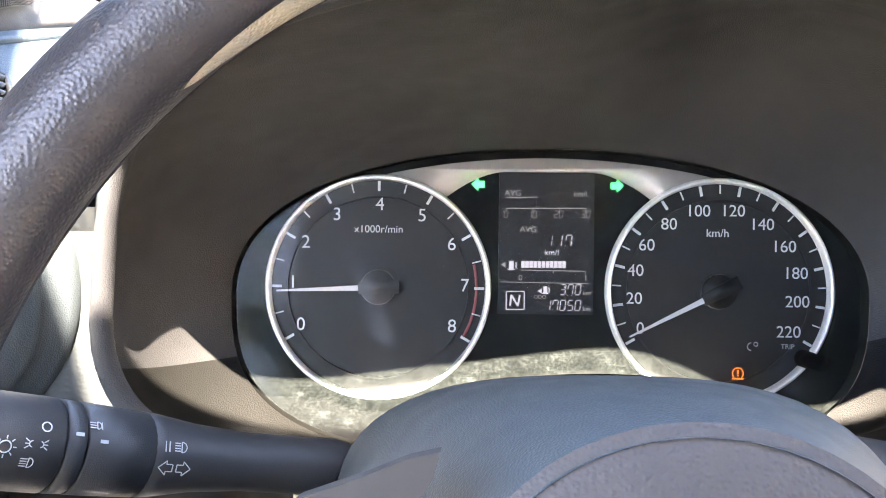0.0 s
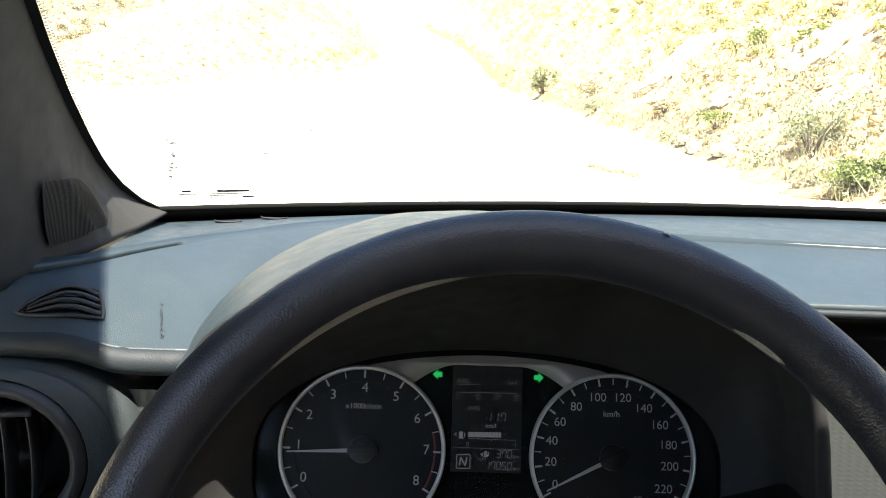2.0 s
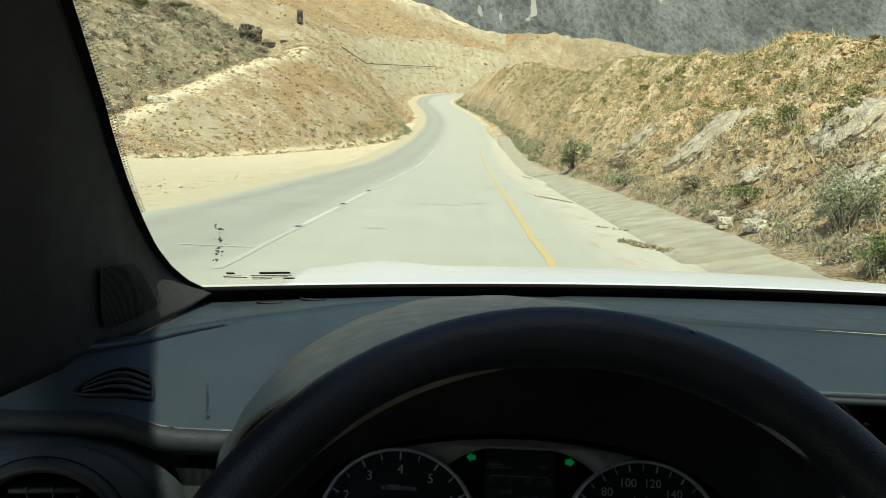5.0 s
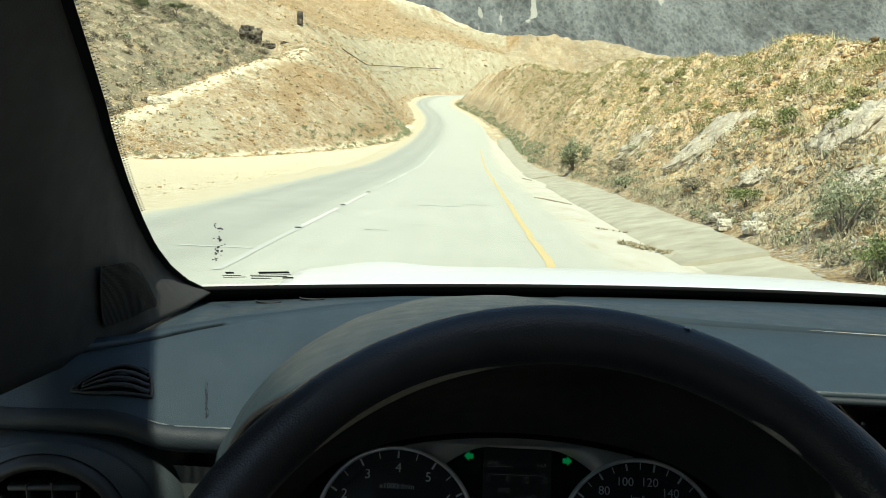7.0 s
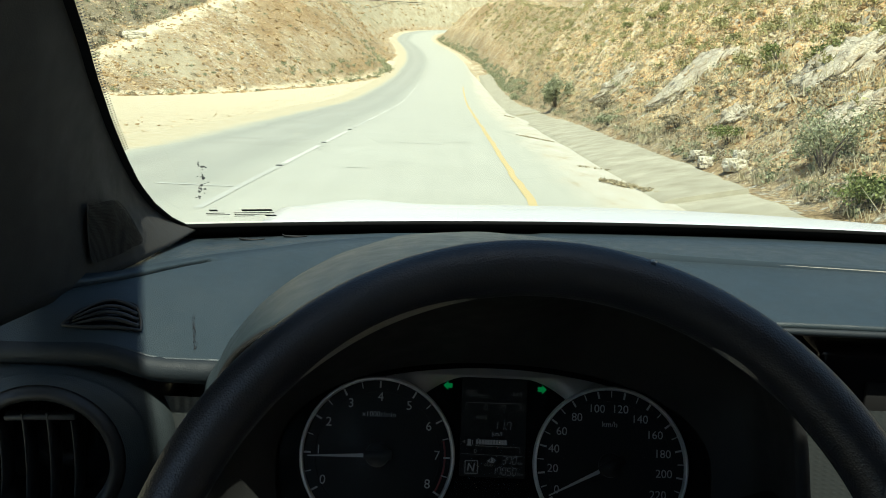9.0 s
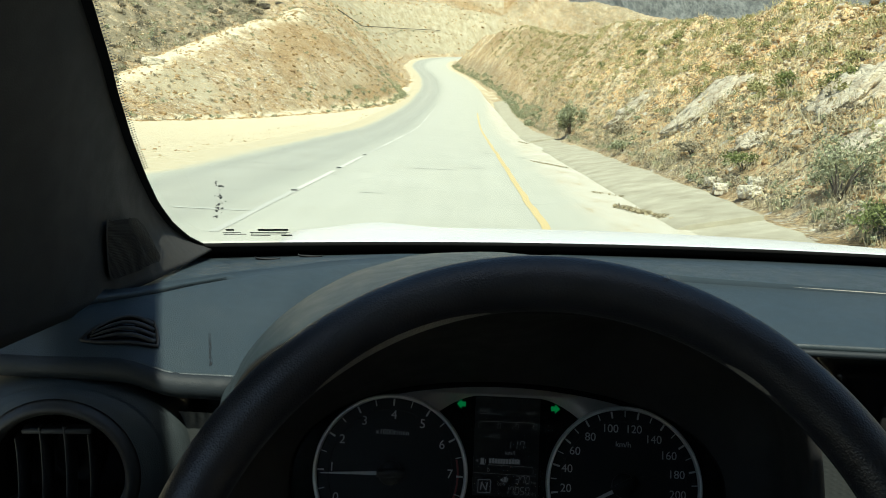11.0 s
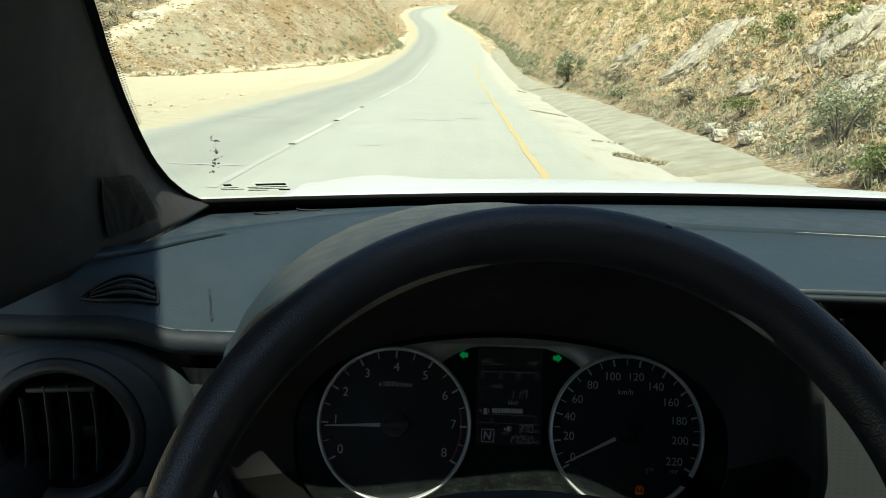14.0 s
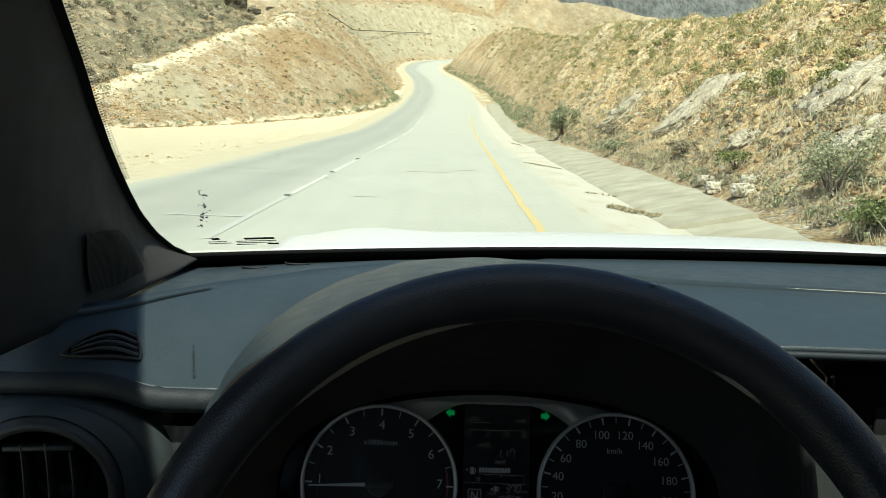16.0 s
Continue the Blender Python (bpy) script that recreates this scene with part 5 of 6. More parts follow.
def build_stalk(s, root, knee, tip, marks):
    """Column lever: waisted arm, then two turning sleeves with white print. s: side of the column."""
    st = tagged(new("light_stalk" if s < 0 else "wiper_stalk"), "black plastic %s lever with white symbols" % ("light and indicator" if s < 0 else "wiper"), "column lever", "column levers")
    R, K, T = Vector(root), Vector(knee), Vector(tip)

    def along(p, q, prof, name, label=""):
        d = q - p
        pts = [p + d * t for t, _ in prof]
        return part(name, tube(pts, [r for _, r in prof], 28), M_STALK, st, label)
    along(R, K, [(-0.06, 0.0098), (0.0, 0.0102), (0.02, 0.0104), (0.2, 0.0098), (0.5, 0.0096), (0.75, 0.0108), (0.93, 0.0127), (0.985, 0.0130), (0.99, 0.0124)], "arm")
    d = T - K
    a = K + d * 0.30
    b = K + d * 0.38
    along(K, a, [(0.0, 0.0124), (0.02, 0.0131), (0.97, 0.0136), (1.0, 0.0126)], "sleeve")
    along(a, b, [(0.0, 0.0124), (0.08, 0.0135), (0.92, 0.0136), (1.0, 0.0126)], "ring")
    along(b, T, [(0.0, 0.0126), (0.03, 0.0137), (0.8, 0.0136), (0.97, 0.0122), (1.0, 0.0095)], "knob", "turning end knob")
    eye = Vector((-0.054, 0.052, 1.237)) if s < 0 else Vector((-0.045, -0.018, 1.29))
    for name, t, lift, shape in marks:
        base = K + d * t if t >= 0 else K + (R - K) * (-t)
        ax = (d if t >= 0 else K - R).normalized() * (1 if s > 0 else -1)
        n = (eye - base)
        n = (n - ax * n.dot(ax)).normalized()
        e2 = n.cross(ax)
        M = Matrix((ax, e2, n)).transposed().to_4x4()
        rad = 0.0137 if t >= 0 else 0.0126
        ang = lift / rad
        M.translation = base + n * (rad + 0.0002) * math.cos(ang) + e2 * rad * math.sin(ang)
        M = M @ Matrix.Rotation(-ang, 4, "X")
        for bm in shape():
            part(name, place(bm, M), M_PAINT_W, st, smooth=False)


def mark_ring(r=0.0013, x=0.0, y=0.0, w=0.0004, a0=0.0, a1=360.0):
    return ring_mesh((x, y), r - w / 2, r + w / 2, 0.0, 0.0002, 18, radians(a0), radians(a1))


def mark_bar(x0, y0, x1, y1, w=0.0004):
    return bar(x0, y0, x1, y1, w, 0.0, 0.0001)


def arrow_outline(x, s, k=0.0022):
    pts = [(0, k * 0.5), (-k * 0.9, k * 0.5), (-k * 0.9, -k * 0.5), (0, -k * 0.5), (0, -k), (k * 1.1, 0), (0, k)]
    pts = [(x + s * a, b) for a, b in pts]
    return [mark_bar(*pts[i], *pts[(i + 1) % len(pts)], 0.0003) for i in range(len(pts))]


def lamp_shape(x, y, k=0.0013, rays=4, tilt=0.0):
    out = [mark_ring(k, x, y, 0.0003, -90, 90), mark_bar(x, y - k, x, y + k, 0.0003)]
    for i in range(rays):
        yy = y - k + 2 * k * (i + 0.5) / rays
        out.append(mark_bar(x - 0.0004, yy, x - 0.0022, yy - tilt, 0.0003))
    return out


# ---- levers on the column ----
def left_marks():
    return [
        ("ring_mark", 0.47, 0.0050, lambda: [mark_ring(0.0013)]),
        ("side_lamp_mark", 0.50, 0.0, lambda: [mark_ring(0.0008, -0.0011, 0, 0.0003, 90, 270), mark_ring(0.0008, 0.0011, 0, 0.0003, -90, 90)] + [mark_bar(s * 0.002, y, s * 0.0031, y * 2.2, 0.0003) for s in (-1, 1) for y in (-0.0006, 0.0, 0.0006)]),
        ("head_lamp_mark", 0.52, -0.0052, lambda: lamp_shape(0.0005, 0.0, 0.0014, 4, 0.0)),
        ("sun_mark", 0.61, -0.0014, lambda: [mark_ring(0.0016)] + [mark_bar(0.0021 * math.cos(a), 0.0021 * math.sin(a), 0.0030 * math.cos(a), 0.0030 * math.sin(a), 0.0003) for a in (k * math.pi / 4 for k in range(8))]),
        ("pointer_mark", 0.34, 0.0040, lambda: [mark_bar(-0.0012, 0, 0.0012, 0, 0.0010)]),
        ("fog_lamp_mark", 0.26, 0.0072, lambda: lamp_shape(-0.0008, 0.0, 0.0012, 3) + [mark_bar(0.0006, 0.0012, 0.0006, -0.0012, 0.0003)]),
        ("pointer_mark", 0.24, 0.0026, lambda: [mark_bar(-0.0012, 0, 0.0012, 0, 0.0010)]),
        ("dip_lamp_mark", -0.11, 0.0030, lambda: lamp_shape(0.0016, 0.0, 0.0016, 4) + [mark_bar(-0.0022, -0.0016, -0.0022, 0.0016, 0.0004), mark_bar(-0.0034, -0.0016, -0.0034, 0.0016, 0.0003)]),
        ("turn_mark", -0.11, -0.0034, lambda: arrow_outline(-0.0025, -1) + arrow_outline(0.0027, 1)),
    ]


def text_bm(text, size):
    cu = bpy.data.curves.new("print", "FONT")
    cu.body, cu.size, cu.align_x, cu.align_y = text, size, "CENTER", "CENTER"
    tmp = new("print", cu)
    me = bpy.data.meshes.new_from_object(tmp.evaluated_get(bpy.context.evaluated_depsgraph_get()))
    bpy.data.objects.remove(tmp)
    bm = bmesh.new()
    bm.from_mesh(me)
    return [bm]


def right_marks():
    return [
        ("arrow_mark", -0.42, 0.0, lambda: [mark_bar(0, -0.004, 0, 0.003, 0.0006), prism([(-0.0012, 0.003), (0.0012, 0.003), (0, 0.005)], 0.0001)]),
        ("wiper_mark", -0.20, 0.0032, lambda: [mark_ring(0.0022, 0, -0.001, 0.0004, 40, 140), mark_bar(-0.0014, 0.0004, -0.0006, -0.0012), mark_bar(0.0014, 0.0004, 0.0006, -0.0012), mark_bar(0, -0.001, 0.001, 0.0010)]),
        ("caption", -0.16, -0.0022, lambda: text_bm("OFF", 0.0048)),
    ]


build_stalk(-1, (-0.0885, 0.318, 1.061), (-0.1440, 0.284, 1.0875), (-0.194, 0.243, 1.121), left_marks())
build_stalk(1, (0.0930, 0.318, 1.066), (0.1450, 0.284, 1.078), (0.194, 0.250, 1.098), right_marks())


# ---- vents and trim beside the binnacle ----
def build_round_vent(at, s=1):
    v = tagged(new("round_air_vent"), "round black swivelling air vent with upright fins", "air vent")
    v.matrix_world = Matrix.Translation(at) @ Matrix.Rotation(radians(8 * s), 4, "Z") @ Matrix.Rotation(radians(90), 4, "X")   # z towards the driver

    def dome(u, w):
        a = 2 * math.pi * u
        prof = [(0.088, -0.05), (0.086, -0.02), (0.080, -0.002), (0.0685, 0.006), (0.067, 0.0085), (0.060, 0.013), (0.053, 0.016)]
        k = w * 6
        i = min(int(k), 5)
        r = prof[i][0] + (prof[i + 1][0] - prof[i][0]) * (k - i)
        z = prof[i][1] + (prof[i + 1][1] - prof[i][1]) * (k - i)
        low = 1 - 0.34 * max(0.0, math.sin(a)) * max(0.0, r - 0.053) / 0.035
        return Vector((r * math.cos(a), r * math.sin(a) * low, z))
    part("housing", sheet(dome, 56, 24, True), M_SHROUD, v, "dark grey domed housing")
    part("rim_ring", ring_mesh((0, 0), 0.0415, 0.0540, 0.006, 0.022, 56), M_STALK, v, "rounded black ring")

    def bowl(u, w):
        a = 2 * math.pi * u
        return Vector((0.043 * math.cos(a) * (1 - 0.995 * w), 0.043 * math.sin(a) * (1 - 0.995 * w), 0.012 - 0.045 * min(1, 2.2 * w)))
    part("bowl", sheet(bowl, 40, 6, True), M_GLOSS_BLACK, v)
    for k in range(4):
        x = -0.024 + 0.015 * k
        h = math.sqrt(max(0.0, 0.036 ** 2 - x * x)) * 1.9

        def fin(u, w):
            a = 2 * math.pi * u
            return Vector((x + 0.0015 * math.cos(a) - 0.006 * (w - 0.5) ** 2, h * (w - 0.5), 0.004 + 0.012 * math.sin(a)))
        part("fin", sheet(fin, 10, 10, True), M_STALK, v)
    part("fin_tab", box((0.044, 0.004, 0.010), (0, 0.030, 0.010), 0.0015), M_STALK, v)
    return v


build_round_vent((-0.299, 0.405, 1.090))


def build_demister():
    v = tagged(new("side_demister_vent"), "leaf-shaped demister vent with curved slats", "air vent")

    def leaf(u, w, lift=0.0):
        """u from the pointed end to the blunt end, w from the rear edge forwards."""
        rear = Vector((-0.294 + 0.049 * u, 0.4216 + 0.009 * u * u, 0))
        fore = Vector((-0.294 + 0.039 * u, 0.4216 + 0.031 * math.sin(1.66 * u ** 0.85), 0))
        p = rear.lerp(fore, w)
        p.z = pad_z(p.x, p.y) + lift
        return p
    # black sheet over the pad stands in for the shade inside the vent
    part("recess_shade", sheet(lambda u, w: leaf(u, w, 0.0075), 20, 8), M_GLOSS_BLACK, v)
    edge = [leaf(u / 12, 0.0, 0.0085) for u in range(13)] + [leaf(1.0 + 0.03 * math.sin(math.pi * w / 6), w / 6, 0.0085) for w in range(1, 6)] + [leaf(1 - u / 12, 1.0, 0.0085) for u in range(13)]
    part("frame", tube(edge, 0.0012, 8), M_DASH_DARK, v)
    for k in range(4):
        t = 0.14 + 0.235 * k
        run = [leaf(0.12 + 0.86 * u / 14, t + 0.10 * math.sin(math.pi * u / 14), 0.0085 + 0.0015 * math.sin(math.pi * u / 14)) for u in range(15)]
        part("slat", tube(run, [0.0007 + 0.0012 * u / 14 for u in range(15)], 8), M_STALK, v)


build_demister()

M_DIMPLE = material("dimpled_silver", (0.045, 0.050, 0.050), 0.40, 0.3)


def build_trim_panel(x0, x1, z0, z1, y, lean):
    t = tagged(new("trim_panel"), "dark silver trim panel pressed with small dimples", "trim panel", "trim panels")

    def fn(u, v):
        x = x0 + (x1 - x0) * u
        z = z0 + (z1 - z0) * v
        d = 0.0005 * max(0, math.sin(x * 2 * math.pi / 0.0064 + (z / 0.0032) * math.pi) * math.sin(z * 2 * math.pi / 0.0064)) ** 0.5
        return (x, y + lean * (z - z0) - d, z)
    part("panel", sheet(fn, int((x1 - x0) / 0.0011), int((z1 - z0) / 0.0011)), M_DIMPLE, t)


build_trim_panel(-0.262, -0.170, 0.985, 1.125, 0.412, 0.10)
build_trim_panel(0.188, 0.290, 0.985, 1.122, 0.445, 0.15)


def build_centre():
    """Dark screen recess in the middle of the dashboard."""
    c = tagged(new("centre_display_unit"), "black gloss centre unit in the dashboard", "centre unit")
    part("frame", box((0.30, 0.05, 0.16), (0.42, 0.575, 1.065), 0.01, 3), M_GLOSS_BLACK, c)
    part("glass_face", box((0.22, 0.004, 0.10), (0.42, 0.548, 1.065), 0.001, 1), M_LCD, c)


build_centre()


def build_clip(x, y):
    c = tagged(new("dash_clip_cover"), "small half-round plug in the dashboard top", "plug", "dash plugs")
    pts = [(x + 0.012 * math.cos(a), y + 0.008 * math.sin(a)) for a in (math.pi + math.pi * k / 14 for k in range(15))]
    part("plug", prism(pts, 0.0012, 1.1846), M_DASH_DARK, c)
    bm = tube([(px_, py_ - 0.0004, 1.1862) for px_, py_ in pts], 0.0007, 6)
    part("groove", bm, M_TYRE, c)


build_clip(-0.227, 0.686)
build_clip(-0.190, 0.712)


# ---- stones, rock outcrops and plants ----
M_STONE = material("limestone", (0.5, 0.45, 0.36), 0.9, spec=0.2)
_v = coords(M_STONE)
_oi = M_STONE.node_tree.nodes.new("ShaderNodeNewGeometry")
_c = noise_tex(M_STONE, _v, 3.0, 8, 0.7)
_col = ramp(M_STONE, _c, [(0.32, (0.38, 0.30, 0.19)), (0.5, (0.56, 0.47, 0.335)), (0.68, (0.70, 0.63, 0.50))])
_tint = ramp(M_STONE, _oi.outputs["Random Per Island"], [(0.0, (0.50, 0.40, 0.29)), (0.15, (1.0, 0.80, 0.55)), (0.6, (1.02, 0.90, 0.70)), (0.85, (1.22, 1.12, 0.92)), (1.0, (1.42, 1.36, 1.22))])
wire(M_STONE, blend(M_STONE, 1.0, _col, _tint, "MULTIPLY"), bsdf(M_STONE).inputs["Base Color"])
bump(M_STONE, noise_tex(M_STONE, _v, 14, 8, 0.7), 0.8, 0.06)
M_ROCK = material("grey_outcrop", (0.4, 0.38, 0.34), 0.9, spec=0.2)
_v = coords(M_ROCK, (1, 1, 2.2))
_c = noise_tex(M_ROCK, _v, 1.6, 9, 0.72)
_tone = ramp(M_ROCK, _c, [(0.32, (0.33, 0.27, 0.18)), (0.43, (0.56, 0.48, 0.35)), (0.56, (0.74, 0.67, 0.52)), (0.70, (0.62, 0.48, 0.30))])
_warp = node(M_ROCK, "ShaderNodeTexNoise", Scale=3.0, Detail=6.0)
wire(M_ROCK, _v, _warp.inputs["Vector"])
_bent = M_ROCK.node_tree.nodes.new("ShaderNodeVectorMath")
_bent.operation = "MULTIPLY_ADD"
wire(M_ROCK, _warp.outputs["Color"], _bent.inputs[0])
_bent.inputs[1].default_value = (0.5, 0.5, 0.5)
wire(M_ROCK, _v, _bent.inputs[2])
_v = _bent.outputs[0]
_dirt = ramp(M_ROCK, noise_tex(M_ROCK, coords(M_ROCK, (2.4, 1.0, 0.9)), 5.5, 10, 0.8), [(0.36, grey(1.0)), (0.50, grey(0.0))])
wire(M_ROCK, blend(M_ROCK, _dirt, _tone, (0.42, 0.31, 0.19)), bsdf(M_ROCK).inputs["Base Color"])
_vo = node(M_ROCK, "ShaderNodeTexVoronoi", Scale=5.0)
_vo.feature = "DISTANCE_TO_EDGE"
wire(M_ROCK, _v, _vo.inputs["Vector"])
bump(M_ROCK, blend(M_ROCK, 0.55, noise_tex(M_ROCK, _v, 4.5, 9, 0.8), ramp(M_ROCK, _vo.outputs["Distance"], [(0.0, grey(0.0)), (0.12, grey(1.0))])), 0.6, 0.07)

M_DARKROCK = material("dark_hill_rock", (0.1, 0.095, 0.085), 0.9, spec=0.2)
_v = coords(M_DARKROCK)
_c = noise_tex(M_DARKROCK, _v, 1.3, 9, 0.75)
wire(M_DARKROCK, ramp(M_DARKROCK, _c, [(0.38, (0.06, 0.05, 0.042)), (0.50, (0.15, 0.13, 0.10)), (0.60, (0.36, 0.31, 0.23))]), bsdf(M_DARKROCK).inputs["Base Color"])
bump(M_DARKROCK, noise_tex(M_DARKROCK, _v, 2.5, 9, 0.75), 0.9, 0.3)


def leaf_material(name, dark, light):
    m = material(name, dark, 0.7, spec=0.25)
    g = m.node_tree.nodes.new("ShaderNodeNewGeometry")
    wire(m, ramp(m, g.outputs["Random Per Island"], [(0.0, dark), (1.0, light)]), bsdf(m).inputs["Base Color"])
    return m


M_LEAF = leaf_material("olive_leaves", (0.08, 0.095, 0.045), (0.22, 0.23, 0.12))
M_LEAF_G = leaf_material("green_leaves", (0.10, 0.125, 0.035), (0.26, 0.29, 0.10))
M_DRY = leaf_material("dry_grass", (0.40, 0.35, 0.21), (0.66, 0.60, 0.41))
M_SCRUB = leaf_material("grey_scrub", (0.19, 0.165, 0.105), (0.46, 0.40, 0.27))
M_LEAF_P = leaf_material("dusty_green_leaves", (0.18, 0.20, 0.11), (0.48, 0.49, 0.31))
M_LEAF_O = leaf_material("olive_weeds", (0.23, 0.22, 0.085), (0.48, 0.45, 0.22))
M_DRYBROWN = leaf_material("dead_stalks", (0.22, 0.18, 0.09), (0.46, 0.40, 0.24))
M_LITTER = leaf_material("straw_litter", (0.34, 0.28, 0.16), (0.56, 0.49, 0.33))
M_SCRUB_D = leaf_material("brown_scrub", (0.115, 0.10, 0.072), (0.27, 0.235, 0.165))
M_GRASS_O = leaf_material("olive_grass", (0.34, 0.30, 0.12), (0.62, 0.55, 0.29))
M_LEAF_T = leaf_material("tan_green_weeds", (0.36, 0.28, 0.14), (0.62, 0.50, 0.30))
M_PALE = material("pale_limestone", (0.7, 0.67, 0.58), 0.9, spec=0.2)
_v = coords(M_PALE)
wire(M_PALE, ramp(M_PALE, noise_tex(M_PALE, _v, 6, 8, 0.7), [(0.3, (0.56, 0.49, 0.36)), (0.5, (0.73, 0.67, 0.53)), (0.7, (0.83, 0.78, 0.66))]), bsdf(M_PALE).inputs["Base Color"])
bump(M_PALE, noise_tex(M_PALE, _v, 20, 8, 0.7), 0.7, 0.03)
M_BARK = material("bark", (0.10, 0.08, 0.06), 0.9)

RS = np.random.RandomState(11)


def leaf_cloud(n, centre, radii, size, rs, hollow=0.5, lift=0.0):
    """n small tilted leaf triangles in an uneven blob: vertices, faces."""
    d = rs.normal(size=(n, 3))
    d /= np.linalg.norm(d, axis=1)[:, None]
    lump = 0.75 + 0.45 * np.sin(3.1 * d[:, 0] + 1.7 * d[:, 2] + rs.rand() * 6) * np.cos(2.3 * d[:, 1] + rs.rand() * 6)
    r = (hollow + (1 - hollow) * rs.rand(n)) * lump
    p = np.asarray(centre) + d * r[:, None] * np.asarray(radii)
    a = rs.normal(size=(n, 3))
    a /= np.linalg.norm(a, axis=1)[:, None]
    b = np.cross(a, rs.normal(size=(n, 3)))
    b /= np.linalg.norm(b, axis=1)[:, None] + 1e-9
    s = (size * (0.6 + 0.8 * rs.rand(n)))[:, None]
    v = np.stack([p - b * s * 0.35, p + a * s, p + b * s * 0.35], 1).reshape(-1, 3)
    return v


def tri_mesh(name, v, mat):
    me = bpy.data.meshes.new(name)
    n = len(v)
    me.vertices.add(n)
    me.vertices.foreach_set("co", np.ascontiguousarray(v, dtype=np.float32).ravel())
    me.loops.add(n)
    me.loops.foreach_set("vertex_index", np.arange(n, dtype=np.int32))
    me.polygons.add(n // 3)
    me.polygons.foreach_set("loop_start", np.arange(0, n, 3, dtype=np.int32))
    me.update(calc_edges=True)
    me.materials.append(mat)
    return me


def ground_at(x, y):
    return float(land(np.array(x), np.array(y)))


def bush(name, label, x, y, r, h, n, mat, leaf=0.05, seed=0):
    rs = np.random.RandomState(seed)
    z = ground_at(x, y)
    root = tagged(new(name), label, "bush")
    root.location = (x, y, z)
    vs = []
    for k in range(9):
        a = rs.rand() * 6.28
        rr = r * 0.62 * math.sqrt(rs.rand())
        c = (rr * math.cos(a), rr * math.sin(a), h * (0.30 + 0.45 * rs.rand()))
        vs.append(leaf_cloud(n // 9, c, (r * 0.5, r * 0.5, h * 0.34), leaf, rs, 0.25))
        stem = part("stem", tube([(0, 0, -0.05), (c[0] * 0.4, c[1] * 0.4, c[2] * 0.5), c], [0.02 * r + 0.008, 0.012 * r + 0.005, 0.004], 5), M_BARK, root)
    crown = new("crown", tri_mesh("crown", np.concatenate(vs), mat))
    crown.parent = root
    return root


bush("shrub", "grey-green shrub at the foot of the bank", 4.30, 35.0, 0.70, 1.40, 2300, M_LEAF_P, 0.09, 1)
bush("large_shrub", "large straggling dusty green shrub beside the ditch", 4.45, 10.2, 0.72, 0.95, 2800, M_LEAF_P, 0.034, 2)
bush("leafy_shrub", "bright green leafy shrub beside the ditch", 4.22, 8.45, 0.42, 0.38, 2200, M_LEAF_G, 0.04, 3)
bush("shrub", "small green shrub on the bank", 4.15, 22.6, 0.45, 0.30, 700, M_LEAF_P, 0.05, 4)
bush("shrub", "small green shrub on the bank", 4.55, 25.2, 0.55, 0.40, 700, M_SCRUB, 0.06, 5)
bush("shrub", "low dry shrub beside white stones", 4.5, 13.9, 0.42, 0.34, 900, M_LEAF_G, 0.035, 6)
bush("shrub", "grey dry shrub above the ditch", 4.55, 17.2, 0.55, 0.35, 900, M_SCRUB, 0.05, 7)
for k in range(16):
    y = 12 + 34 * RS.rand() ** 1.2
    x = 6.0 + 2.6 * RS.rand()
    bush("bank_shrub", "small olive shrub rooted high on the bank", x, y, 0.25 + 0.3 * RS.rand(), 0.25 + 0.25 * RS.rand(), 420, M_LEAF_O if k % 3 else M_LEAF_G, 0.05, 20 + k)


def tree(name, label, x, y, h, spread, seed, flat=0.35):
    rs = np.random.RandomState(seed)
    z = ground_at(x, y)
    root = tagged(new(name), label, "tree")
    root.location = (x, y, z)
    part("trunk", tube([(0, 0, -0.2), (0.05 * h, 0, 0.3 * h), (0.02 * h, 0.03 * h, 0.6 * h)], [0.035 * h, 0.026 * h, 0.014 * h], 7), M_BARK, root)
    vs = []
    for k in range(8):
        a = k * 0.785 + rs.rand()
        c = (spread * 0.6 * math.cos(a) * (0.5 + 0.5 * rs.rand()), spread * 0.6 * math.sin(a), h * (0.72 + 0.18 * rs.rand()))
        part("limb", tube([(0.04 * h, 0.01, 0.4 * h), (c[0] * 0.5, c[1] * 0.5, c[2] * 0.85), c], [0.016 * h, 0.010 * h, 0.004 * h], 5), M_BARK, root)
        vs.append(leaf_cloud(420, c, (spread * 0.42, spread * 0.42, h * flat * 0.4), 0.075 * h, rs, 0.1))
    crown = new("crown", tri_mesh("crown", np.concatenate(vs), M_LEAF))
    crown.parent = root


tree("thorn_tree", "flat-topped thorn tree on the far hillside", -27.4, 80.6, 1.25, 1.15, 31, 0.3)
tree("round_tree", "round grey-green tree on the far hillside", -28.5, 74.9, 1.15, 0.85, 32, 1.3)


